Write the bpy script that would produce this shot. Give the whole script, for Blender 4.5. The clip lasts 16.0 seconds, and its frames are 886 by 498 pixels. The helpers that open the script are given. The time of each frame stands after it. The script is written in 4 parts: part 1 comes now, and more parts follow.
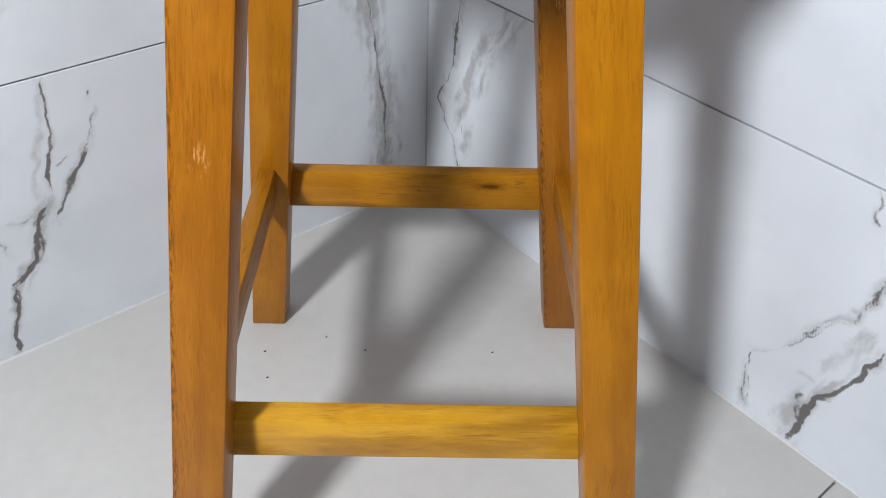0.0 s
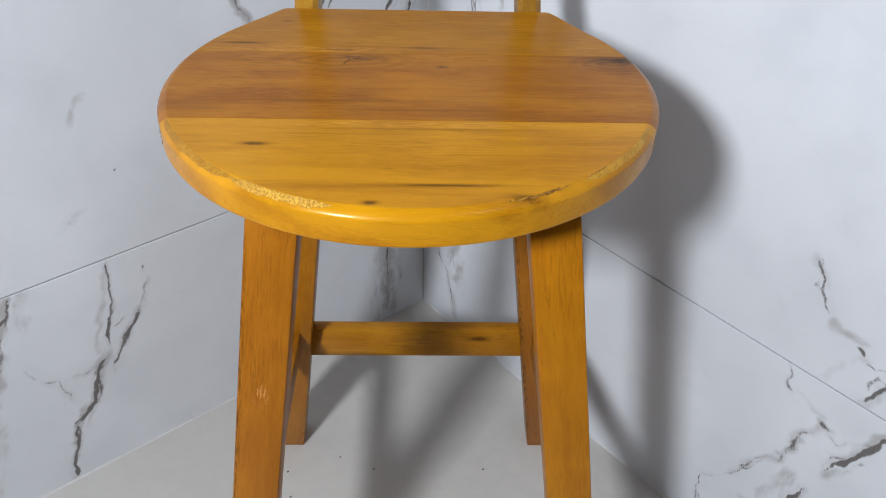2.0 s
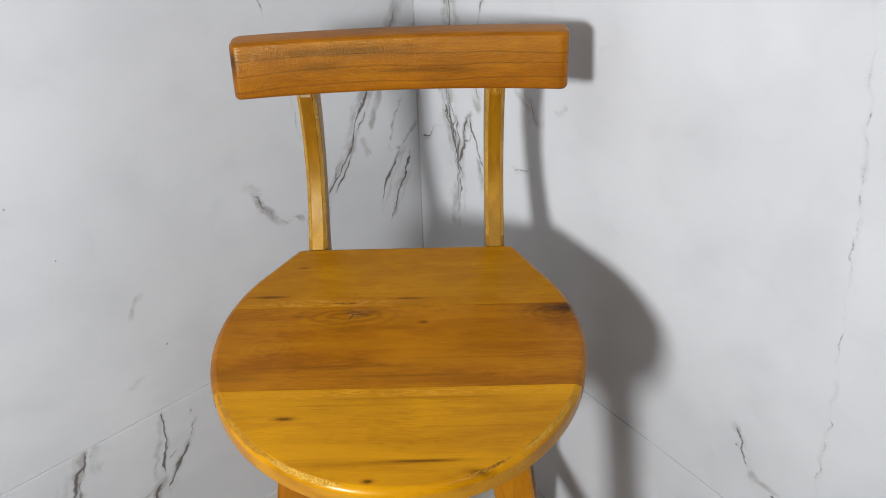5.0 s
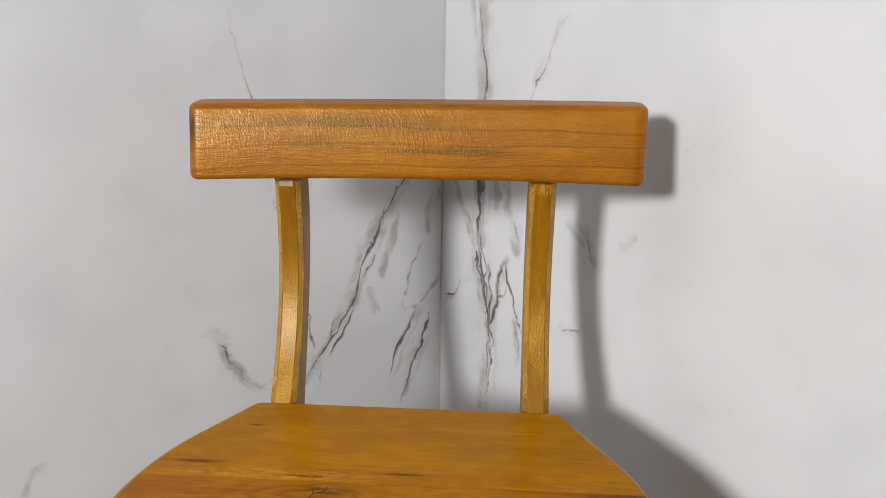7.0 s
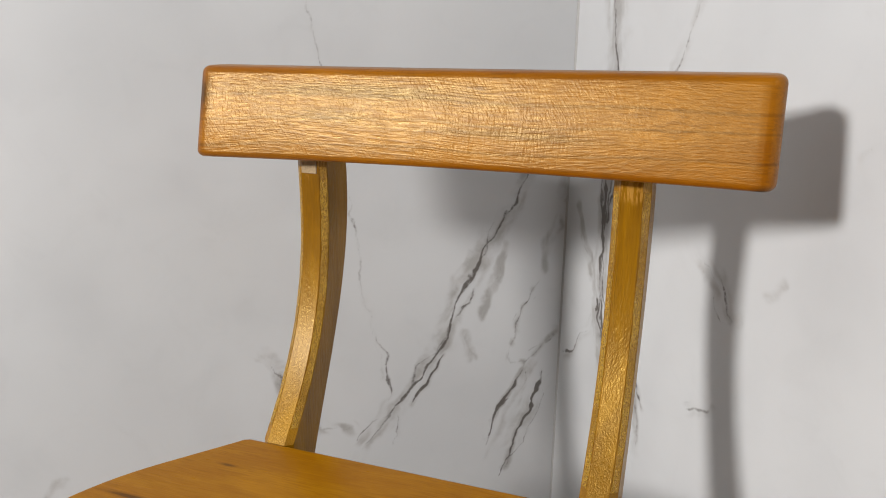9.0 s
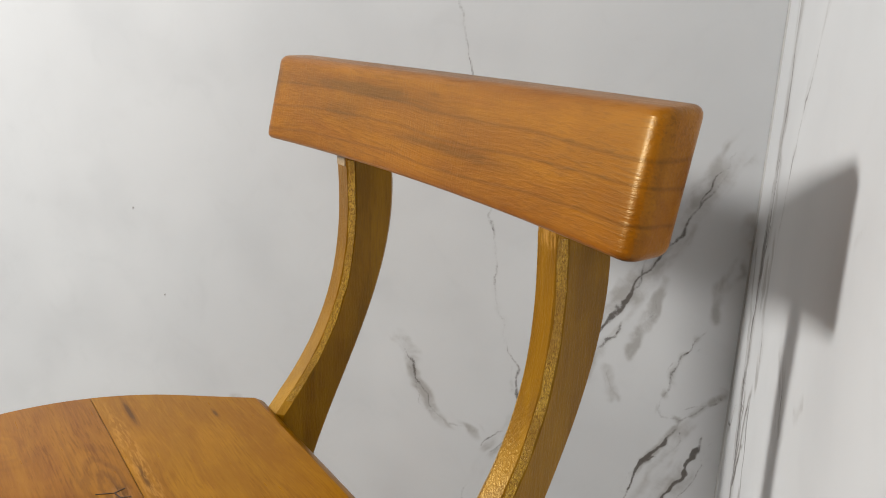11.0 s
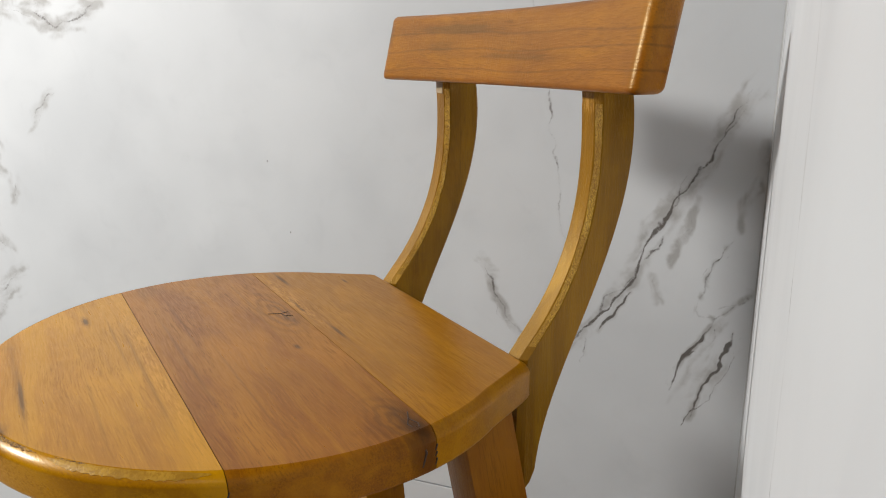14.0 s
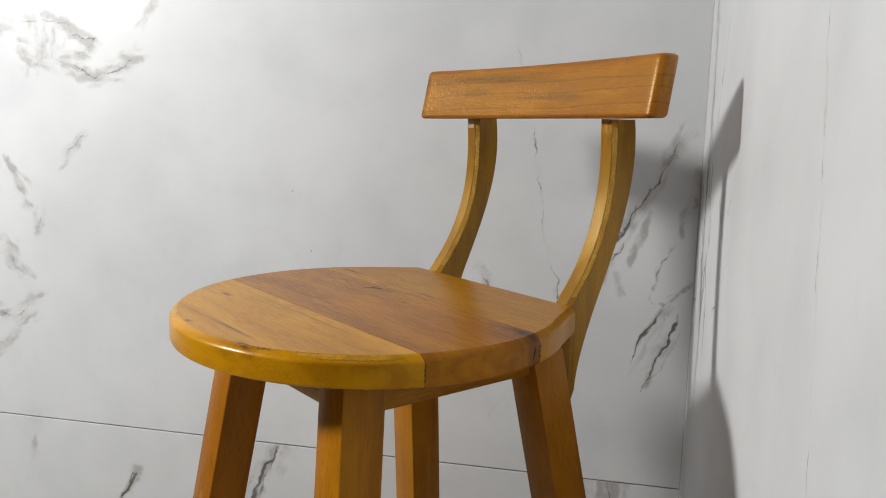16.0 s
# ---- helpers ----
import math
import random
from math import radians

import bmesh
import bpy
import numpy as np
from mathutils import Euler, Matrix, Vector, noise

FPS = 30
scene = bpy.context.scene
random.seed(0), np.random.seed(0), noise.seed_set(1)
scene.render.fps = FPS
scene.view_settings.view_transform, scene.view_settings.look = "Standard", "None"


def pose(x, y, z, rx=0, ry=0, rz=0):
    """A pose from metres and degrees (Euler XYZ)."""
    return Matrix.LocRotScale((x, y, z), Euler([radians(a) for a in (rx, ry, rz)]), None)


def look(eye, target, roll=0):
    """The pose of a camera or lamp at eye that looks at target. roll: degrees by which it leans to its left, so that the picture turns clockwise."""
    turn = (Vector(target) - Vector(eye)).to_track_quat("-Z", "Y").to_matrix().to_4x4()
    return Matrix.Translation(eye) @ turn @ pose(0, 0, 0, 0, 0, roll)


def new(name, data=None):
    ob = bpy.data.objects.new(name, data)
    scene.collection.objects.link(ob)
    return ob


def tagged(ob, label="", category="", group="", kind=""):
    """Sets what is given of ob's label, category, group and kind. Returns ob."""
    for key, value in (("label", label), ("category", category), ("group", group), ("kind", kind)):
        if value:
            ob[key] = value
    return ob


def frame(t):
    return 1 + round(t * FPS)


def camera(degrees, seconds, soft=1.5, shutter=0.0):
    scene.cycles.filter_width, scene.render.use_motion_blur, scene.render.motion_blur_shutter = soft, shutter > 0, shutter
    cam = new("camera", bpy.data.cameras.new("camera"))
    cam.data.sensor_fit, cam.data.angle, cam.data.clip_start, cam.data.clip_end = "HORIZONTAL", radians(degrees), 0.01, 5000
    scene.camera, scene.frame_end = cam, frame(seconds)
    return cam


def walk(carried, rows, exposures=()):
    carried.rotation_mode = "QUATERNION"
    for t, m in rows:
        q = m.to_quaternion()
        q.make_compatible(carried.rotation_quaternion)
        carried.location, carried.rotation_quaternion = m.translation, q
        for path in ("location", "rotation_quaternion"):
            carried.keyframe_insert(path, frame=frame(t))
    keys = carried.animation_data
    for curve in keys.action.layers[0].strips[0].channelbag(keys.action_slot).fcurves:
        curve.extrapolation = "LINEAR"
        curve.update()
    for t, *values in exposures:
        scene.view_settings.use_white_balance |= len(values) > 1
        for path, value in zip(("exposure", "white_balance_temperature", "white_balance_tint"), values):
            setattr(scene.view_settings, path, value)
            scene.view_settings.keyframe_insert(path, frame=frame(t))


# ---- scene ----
cam = camera(57.72, 16.0, soft=1.0)
PATH = [
    (0.0, (-0.6341, -0.7905, 0.6883), (-0.2313, -0.3177, 0.1841), 1.96),
    (0.5, (-0.6396, -0.7850, 0.7477), (-0.2370, -0.3184, 0.2376), 2.12),
    (1.0, (-0.6452, -0.7922, 0.7967), (-0.2400, -0.3167, 0.2970), 1.56),
    (1.5, (-0.6548, -0.7952, 0.8389), (-0.2419, -0.3071, 0.3581), 1.18),
    (2.0, (-0.6671, -0.8179, 0.9019), (-0.2478, -0.3345, 0.4217), 1.64),
    (2.5, (-0.6787, -0.8312, 0.9676), (-0.2653, -0.3596, 0.4709), 1.80),
    (3.0, (-0.6599, -0.8245, 1.0181), (-0.2635, -0.3647, 0.4971), 1.87),
    (3.5, (-0.6179, -0.8127, 1.0817), (-0.2400, -0.3585, 0.5424), 1.20),
    (4.0, (-0.5975, -0.8124, 1.1304), (-0.2289, -0.3576, 0.5852), 0.46),
    (4.5, (-0.6126, -0.8221, 1.1725), (-0.2401, -0.3547, 0.6408), -0.48),
    (5.0, (-0.6468, -0.8493, 1.1980), (-0.2504, -0.3609, 0.7038), -1.26),
    (7.5, (-0.4898, -0.6702, 0.9396), (-0.0577, -0.0464, 0.6865), 1.96),
    (8.0, (-0.4605, -0.6334, 0.9200), (-0.0570, 0.0124, 0.6749), 1.37),
    (8.5, (-0.4588, -0.6390, 0.8912), (-0.0590, 0.0157, 0.6641), 0.70),
    (9.0, (-0.3593, -0.6661, 0.8960), (-0.1036, 0.0601, 0.6788), 0.85),
    (11.5, (-0.0324, -0.6250, 0.9078), (-0.2818, 0.0975, 0.6714), 0.44),
    (12.0, (-0.0094, -0.6044, 0.8986), (-0.2902, 0.1087, 0.6694), -1.57),
    (12.5, (-0.0149, -0.5886, 0.8884), (-0.3292, 0.1136, 0.6692), -2.04),
    (13.0, (-0.0214, -0.6327, 0.8673), (-0.3413, 0.0698, 0.6573), -1.55),
    (13.5, (-0.0100, -0.7514, 0.8671), (-0.3203, -0.0437, 0.6600), -0.84),
    (14.0, (-0.0094, -0.8230, 0.8453), (-0.2943, -0.1023, 0.6465), 0.29),
    (14.5, (-0.0094, -0.9141, 0.8374), (-0.2537, -0.1753, 0.6517), 1.13),
    (15.0, (-0.0095, -0.9965, 0.8360), (-0.2292, -0.2463, 0.6660), 0.75),
    (15.5, (-0.0495, -1.0244, 0.8047), (-0.2540, -0.2652, 0.6573), 0.81),
    (16.0, (-0.1015, -1.0845, 0.8117), (-0.2709, -0.3131, 0.6847), 1.21),
]
EXPOSURES = [(0.0, 0.32, 5650, 10), (1.5, 0.03, 5600, 10), (3.5, -0.08, 6050, 10), (5.0, -0.18, 6050, 10), (7.5, -0.20, 6400, 12),
             (9.0, -0.21, 6450, 11), (11.5, -0.18, 6450, 9), (16.0, -0.34, 6350, 9)]
walk(cam, [(t, look(eye, target, roll)) for t, eye, target, roll in PATH],
     exposures=EXPOSURES)

# ---------------------------------------------------------------- light
world = bpy.data.worlds.new("room_air")
world.use_nodes = True
scene.world = world
world.node_tree.nodes["Background"].inputs[0].default_value = (0.80, 0.83, 0.88, 1)
world.node_tree.nodes["Background"].inputs[1].default_value = 0.006


def area_lamp(name, eye, target, size, watts, colour):
    lamp = bpy.data.lights.new(name, "AREA")
    lamp.shape, lamp.size, lamp.energy, lamp.color = "DISK", size, watts, colour
    ob = new(name, lamp)
    ob.matrix_world = look(eye, target)
    return ob


# the one lamp that throws the stool's shadow on the right-hand wall
area_lamp("room_lamp", (-1.55, -0.89, 1.37), (-0.25, -0.30, 0.60), 0.20, 34.0, (1.0, 0.97, 0.93))
# unseen fill lamp under the ceiling, added to soften the shadows
area_lamp("fill_lamp", (-0.35, -1.75, 2.42), (-0.35, -1.75, 0), 0.6, 4.3, (0.95, 0.98, 1.0))

# ---------------------------------------------------------------- materials


def material(name, rough=0.5, metal=0.0):
    m = bpy.data.materials.new(name)
    m.use_nodes = True
    nt = m.node_tree
    b = nt.nodes["Principled BSDF"]
    b.inputs["Roughness"].default_value = rough
    b.inputs["Metallic"].default_value = metal
    return m, nt, b


def node(nt, kind, **values):
    n = nt.nodes.new(kind)
    for key, value in values.items():
        if key == "op":
            n.operation = value
        elif key == "blend":
            n.blend_type = value
        else:
            n.inputs[key].default_value = value
    return n


def mixer(nt, fac, a, b, blend="MIX"):
    n = nt.nodes.new("ShaderNodeMix")
    n.data_type, n.blend_type = "RGBA", blend
    for slot, value in ((0, fac), (6, a), (7, b)):
        if isinstance(value, bpy.types.NodeSocket):
            nt.links.new(value, n.inputs[slot])
        else:
            n.inputs[slot].default_value = value if slot == 0 else (*value, 1)
    return n.outputs[2]


def ramp(nt, fac, stops):
    n = nt.nodes.new("ShaderNodeValToRGB")
    nt.links.new(fac, n.inputs[0])
    while len(n.color_ramp.elements) < len(stops):
        n.color_ramp.elements.new(0.5)
    n.color_ramp.interpolation = "EASE"
    for e, (at, c) in zip(n.color_ramp.elements, stops):
        e.position = at
        e.color = (c, c, c, 1) if isinstance(c, (int, float)) else (*c, 1)
    return n.outputs[0]


def noise_at(nt, vector, scale, detail=4.0, rough=0.55, distort=0.0):
    n = node(nt, "ShaderNodeTexNoise", Scale=scale, Detail=detail, Roughness=rough, Distortion=distort)
    nt.links.new(vector, n.inputs["Vector"])
    return n.outputs["Fac"]


def bump(nt, b, height, strength, distance=0.001):
    n = node(nt, "ShaderNodeBump", Strength=strength, Distance=distance)
    nt.links.new(height, n.inputs["Height"])
    nt.links.new(n.outputs[0], b.inputs["Normal"])


def spot_mask(nt, centre, radii, shake, inner=0.35, outer=1.0):
    """1 inside an uneven ellipsoid of the part's own space, 0 outside."""
    tc = nt.nodes.new("ShaderNodeTexCoord")
    mp = node(nt, "ShaderNodeMapping", Scale=[1 / r for r in radii], Location=[-c / r for c, r in zip(centre, radii)])
    nt.links.new(tc.outputs["Object"], mp.inputs[0])
    ln = nt.nodes.new("ShaderNodeVectorMath")
    ln.operation = "LENGTH"
    nt.links.new(mp.outputs[0], ln.inputs[0])
    n = noise_at(nt, mp.outputs[0], 2.6, 4, 0.6)
    add = node(nt, "ShaderNodeMath", op="MULTIPLY_ADD")
    nt.links.new(n, add.inputs[0])
    add.inputs[1].default_value = shake
    nt.links.new(ln.outputs["Value"], add.inputs[2])
    half = node(nt, "ShaderNodeMath", op="MULTIPLY")
    nt.links.new(add.outputs[0], half.inputs[0])
    half.inputs[1].default_value = 0.5
    return ramp(nt, half.outputs[0], [((inner + shake * 0.5) * 0.5, 1.0), ((outer + shake * 0.5) * 0.5, 0.0)])


def wood(name, pale, mid, dark, along, rough=0.34, seed=0.0, streak=1.0, coat=0.12, knots=(), worn=(), lines=(), swirls=(), sawn=0.0, relief=0.20, gloss=0.28, varnish=0.20, fleck=0.0):
    """Varnished hardwood with its grain along one of the part's own axes.
    knots, worn: (centre, radii, strength) of dark knots, on the backrest also a painted end shade, and of pale chafed
    places; lines: (height, rise, waviness) of dark year lines;
    swirls: (centre, radii, strength) of ringed figure round a knot."""
    m, nt, b = material(name, rough)
    tc = nt.nodes.new("ShaderNodeTexCoord")
    axis = "xyz".index(along)
    bend = node(nt, "ShaderNodeTexNoise", Scale=7.0, Detail=2.0)
    nt.links.new(tc.outputs["Object"], bend.inputs["Vector"])
    off = nt.nodes.new("ShaderNodeVectorMath")
    off.operation = "MULTIPLY_ADD"
    nt.links.new(bend.outputs["Color"], off.inputs[0])
    off.inputs[1].default_value = (0.012, 0.012, 0.012)
    nt.links.new(tc.outputs["Object"], off.inputs[2])

    def stretched(amount, k):
        size = [1.0, 1.0, 1.0]
        size[axis] = amount
        mp = node(nt, "ShaderNodeMapping", Scale=size, Location=(seed * k, seed * 1.7, seed * 0.6 * k))
        nt.links.new(off.outputs[0], mp.inputs[0])
        return mp.outputs[0]

    v2 = stretched(0.10, 2.1)
    bands = noise_at(nt, v2, 38, 5, 0.6, 0.7)
    grain = noise_at(nt, stretched(0.06, 1.0), 820, 3, 0.6, 0.15)
    pores = noise_at(nt, stretched(0.06, 0.7), 1500, 2, 0.5)
    figure_ = noise_at(nt, v2, 17, 4, 0.55, 1.3)
    patch = noise_at(nt, tc.outputs["Object"], 9, 3, 0.5)
    cloud = noise_at(nt, stretched(0.5, 0.9), 34, 4, 0.6, 0.4)
    c = mixer(nt, ramp(nt, bands, [(0.37, 0.0), (0.64, 1.0)]), mid, pale)
    c = mixer(nt, ramp(nt, patch, [(0.35, 0.0), (0.7, 0.40)]), c, tuple(0.78 * x for x in mid))
    c = mixer(nt, ramp(nt, cloud, [(0.45, 0.0), (0.75, 0.45)]), c, tuple(min(0.85, 1.15 * x) for x in pale))
    c = mixer(nt, ramp(nt, figure_, [(0.55, 0.0), (0.70, 0.70 * streak)]), c, dark)
    spread_ = ramp(nt, noise_at(nt, stretched(0.30, 1.9), 30, 3, 0.6, 0.6), [(0.42, 0.12), (0.62, 1.0)])
    dash = node(nt, "ShaderNodeMath", op="MULTIPLY")
    nt.links.new(ramp(nt, grain, [(0.53, 0.0), (0.61, 0.6 * streak)]), dash.inputs[0])
    nt.links.new(spread_, dash.inputs[1])
    c = mixer(nt, dash.outputs[0], c, dark)
    c = mixer(nt, ramp(nt, grain, [(0.34, min(0.28, 0.4 * streak)), (0.46, 0.0)]), c, tuple(min(0.85, 1.3 * x) for x in pale))
    c = mixer(nt, ramp(nt, pores, [(0.61, 0.0), (0.69, 0.30 * streak)]), c, tuple(0.5 * d for d in dark))
    for centre, radii, strength in swirls:
        mp = node(nt, "ShaderNodeMapping", Scale=[1 / r for r in radii], Location=[-a / r for a, r in zip(centre, radii)])
        nt.links.new(off.outputs[0], mp.inputs[0])
        ln = nt.nodes.new("ShaderNodeVectorMath")
        ln.operation = "LENGTH"
        nt.links.new(mp.outputs[0], ln.inputs[0])
        add = node(nt, "ShaderNodeMath", op="MULTIPLY_ADD")
        nt.links.new(noise_at(nt, mp.outputs[0], 2.2, 4, 0.6), add.inputs[0])
        add.inputs[1].default_value = 0.5
        nt.links.new(ln.outputs["Value"], add.inputs[2])
        rings = node(nt, "ShaderNodeMath", op="PINGPONG")
        nt.links.new(add.outputs[0], rings.inputs[0])
        rings.inputs[1].default_value = 0.11
        thin = ramp(nt, rings.outputs[0], [(0.02, 1.0), (0.085, 0.15)])
        fall = ramp(nt, ln.outputs["Value"], [(0.15, strength), (1.0, 0.0)])
        k = node(nt, "ShaderNodeMath", op="MULTIPLY")
        nt.links.new(thin, k.inputs[0])
        nt.links.new(fall, k.inputs[1])
        c = mixer(nt, k.outputs[0], c, dark)
    for z0, rise, wave in lines:
        sep = nt.nodes.new("ShaderNodeSeparateXYZ")
        nt.links.new(off.outputs[0], sep.inputs[0])
        a = node(nt, "ShaderNodeMath", op="MULTIPLY_ADD")
        nt.links.new(sep.outputs[0], a.inputs[0])
        a.inputs[1].default_value = -rise
        nt.links.new(sep.outputs[2], a.inputs[2])
        w = node(nt, "ShaderNodeMath", op="MULTIPLY_ADD")
        nt.links.new(noise_at(nt, v2, 18, 2, 0.5), w.inputs[0])
        w.inputs[1].default_value = wave
        nt.links.new(a.outputs[0], w.inputs[2])
        d = node(nt, "ShaderNodeMath", op="SUBTRACT")
        nt.links.new(w.outputs[0], d.inputs[0])
        d.inputs[1].default_value = z0 + wave * 0.5
        e = node(nt, "ShaderNodeMath", op="ABSOLUTE")
        nt.links.new(d.outputs[0], e.inputs[0])
        f = node(nt, "ShaderNodeMath", op="MULTIPLY")
        nt.links.new(e.outputs[0], f.inputs[0])
        f.inputs[1].default_value = 230.0
        c = mixer(nt, ramp(nt, f.outputs[0], [(0.02, 0.42), (0.36, 0.0)]), c, dark)
    for centre, radii, strength in knots:
        big = node(nt, "ShaderNodeMath", op="MULTIPLY")
        nt.links.new(spot_mask(nt, centre, [1.9 * r for r in radii], 0.8), big.inputs[0])
        big.inputs[1].default_value = 0.55 * strength
        c = mixer(nt, big.outputs[0], c, dark)
        core = node(nt, "ShaderNodeMath", op="MULTIPLY")
        nt.links.new(spot_mask(nt, centre, radii, 0.9), core.inputs[0])
        core.inputs[1].default_value = 0.85 * strength
        c = mixer(nt, core.outputs[0], c, tuple(0.35 * x for x in dark))
    flake = noise_at(nt, stretched(0.16, 1.1), 620, 3, 0.6)
    for centre, radii, strength in worn:
        k = node(nt, "ShaderNodeMath", op="MULTIPLY")
        nt.links.new(spot_mask(nt, centre, radii, 0.5), k.inputs[0])
        nt.links.new(ramp(nt, flake, [(0.46, 0.0), (0.60, abs(strength))]), k.inputs[1])
        c = mixer(nt, k.outputs[0], c, tuple(min(0.8, 1.5 * x + 0.06) for x in pale) if strength > 0 else tuple(0.3 * x for x in dark))
    nt.links.new(c, b.inputs["Base Color"])
    r = ramp(nt, grain, [(0.2, rough * 0.8), (0.9, min(1.0, rough * 1.4))])
    nt.links.new(r, b.inputs["Roughness"])
    b.inputs["Coat Weight"].default_value = coat
    b.inputs["Coat Roughness"].default_value = varnish
    b.inputs["Coat Tint"].default_value = (1.0, 0.80, 0.42, 1)
    height = grain
    if sawn:
        height = grain
        for turn, scale in ((4, 760), (34, 980)):
            mp = node(nt, "ShaderNodeMapping", Rotation=(0, radians(turn), 0))
            nt.links.new(tc.outputs["Object"], mp.inputs[0])
            mq = node(nt, "ShaderNodeMapping", Scale=(1, 1, 0.05))
            nt.links.new(mp.outputs[0], mq.inputs[0])
            marks = noise_at(nt, mq.outputs[0], scale, 2, 0.5)
            where = ramp(nt, noise_at(nt, tc.outputs["Object"], 16 + turn, 2, 0.5), [(0.35, 0.15), (0.6, 1.0)])
            px = nt.nodes.new("ShaderNodeSeparateXYZ")
            nt.links.new(tc.outputs["Object"], px.inputs[0])
            side = node(nt, "ShaderNodeMapRange")
            nt.links.new(px.outputs[0], side.inputs["Value"])
            for key, value in (("From Min", 0.02), ("From Max", 0.13), ("To Min", 1.0), ("To Max", 0.08)):
                side.inputs[key].default_value = value
            much = node(nt, "ShaderNodeMath", op="MULTIPLY")
            nt.links.new(where, much.inputs[0])
            nt.links.new(side.outputs[0], much.inputs[1])
            cut_ = node(nt, "ShaderNodeMath", op="MULTIPLY")
            nt.links.new(marks, cut_.inputs[0])
            nt.links.new(much.outputs[0], cut_.inputs[1])
            # contrast that the saw marks get from glare, painted in as faint dark strokes
            glare_marks = node(nt, "ShaderNodeMath", op="MULTIPLY")
            nt.links.new(ramp(nt, marks, [(0.34, 0.14), (0.46, 0.0)]), glare_marks.inputs[0])
            nt.links.new(much.outputs[0], glare_marks.inputs[1])
            c = mixer(nt, glare_marks.outputs[0], c, dark)
            mx = node(nt, "ShaderNodeMath", op="MULTIPLY_ADD")
            nt.links.new(cut_.outputs[0], mx.inputs[0])
            mx.inputs[1].default_value = sawn
            nt.links.new(height, mx.inputs[2])
            height = mx.outputs[0]
        nt.links.new(c, b.inputs["Base Color"])
    if fleck:
        fl = node(nt, "ShaderNodeMath", op="MULTIPLY_ADD")
        nt.links.new(noise_at(nt, stretched(0.22, 1.2), 1250, 2, 0.6), fl.inputs[0])
        fl.inputs[1].default_value = fleck
        nt.links.new(height, fl.inputs[2])
        height = fl.outputs[0]
    bump(nt, b, height, relief, 0.0008)
    if sawn:
        nt.links.new(b.inputs["Normal"].links[0].from_socket, b.inputs["Coat Normal"])
    b.inputs["Specular IOR Level"].default_value = gloss
    b.inputs["Specular Tint"].default_value = (1.0, 0.74, 0.26, 1)
    return m


def marble(name):
    """Glazed white stone-look tile; vein and smoke carry each tile's own figure."""
    m, nt, b = material(name, 0.48)
    tc = nt.nodes.new("ShaderNodeTexCoord")
    p = tc.outputs["Object"]
    fine = noise_at(nt, p, 320, 5, 0.75)
    mid = noise_at(nt, p, 42, 5, 0.65, 0.4)
    broad = noise_at(nt, p, 4.2, 2, 0.5)
    blot = noise_at(nt, p, 11, 2, 0.5)
    vein = nt.nodes.new("ShaderNodeAttribute")
    vein.attribute_name = "vein"
    smoke = nt.nodes.new("ShaderNodeAttribute")
    smoke.attribute_name = "smoke"

    def shaken(att, amount, tex):
        k = node(nt, "ShaderNodeMath", op="MULTIPLY_ADD")
        nt.links.new(tex, k.inputs[0])
        k.inputs[1].default_value = 2 * amount
        k.inputs[2].default_value = 1 - amount
        s = node(nt, "ShaderNodeMath", op="MULTIPLY")
        nt.links.new(k.outputs[0], s.inputs[0])
        nt.links.new(att.outputs["Fac"], s.inputs[1])
        return s.outputs[0]

    def eased(tex, lo, hi, top):
        k = node(nt, "ShaderNodeMapRange")
        k.interpolation_type = "SMOOTHSTEP"
        nt.links.new(tex, k.inputs["Value"])
        for key, value in (("From Min", lo), ("From Max", hi), ("To Min", 0.0), ("To Max", top)):
            k.inputs[key].default_value = value
        return k.outputs[0]

    c = mixer(nt, eased(broad, 0.30, 0.75, 1.0), (0.63, 0.64, 0.65), (0.555, 0.566, 0.578))
    c = mixer(nt, eased(blot, 0.40, 0.90, 0.32), c, (0.44, 0.45, 0.465))
    c = mixer(nt, eased(noise_at(nt, p, 24, 5, 0.62, 0.9), 0.48, 0.80, 0.11), c, (0.40, 0.41, 0.42))
    s = ramp(nt, shaken(smoke, 1.3, mid), [(0.08, 0.0), (0.95, 0.80)])
    c = mixer(nt, s, c, (0.325, 0.312, 0.30))
    d = ramp(nt, shaken(vein, 1.25, fine), [(0.16, 0.0), (0.70, 0.94)])
    c = mixer(nt, d, c, (0.090, 0.078, 0.070))
    nt.links.new(c, b.inputs["Base Color"])
    bump(nt, b, noise_at(nt, p, 25, 2), 0.012, 0.0006)
    return m


def plain(name, colour, rough, scale=60.0, amount=0.08, metal=0.0):
    m, nt, b = material(name, rough, metal)
    tc = nt.nodes.new("ShaderNodeTexCoord")
    n1 = noise_at(nt, tc.outputs["Object"], scale, 5, 0.6)
    n2 = noise_at(nt, tc.outputs["Object"], scale * 0.09, 4, 0.6)
    low = tuple(x * (1 - 2 * amount) for x in colour)
    c = mixer(nt, ramp(nt, n1, [(0.35, 0.0), (0.7, 0.5)]), colour, low)
    c = mixer(nt, ramp(nt, n2, [(0.4, 0.0), (0.75, 0.7)]), c, low)
    nt.links.new(c, b.inputs["Base Color"])
    bump(nt, b, n1, 0.12, 0.0006)
    return m


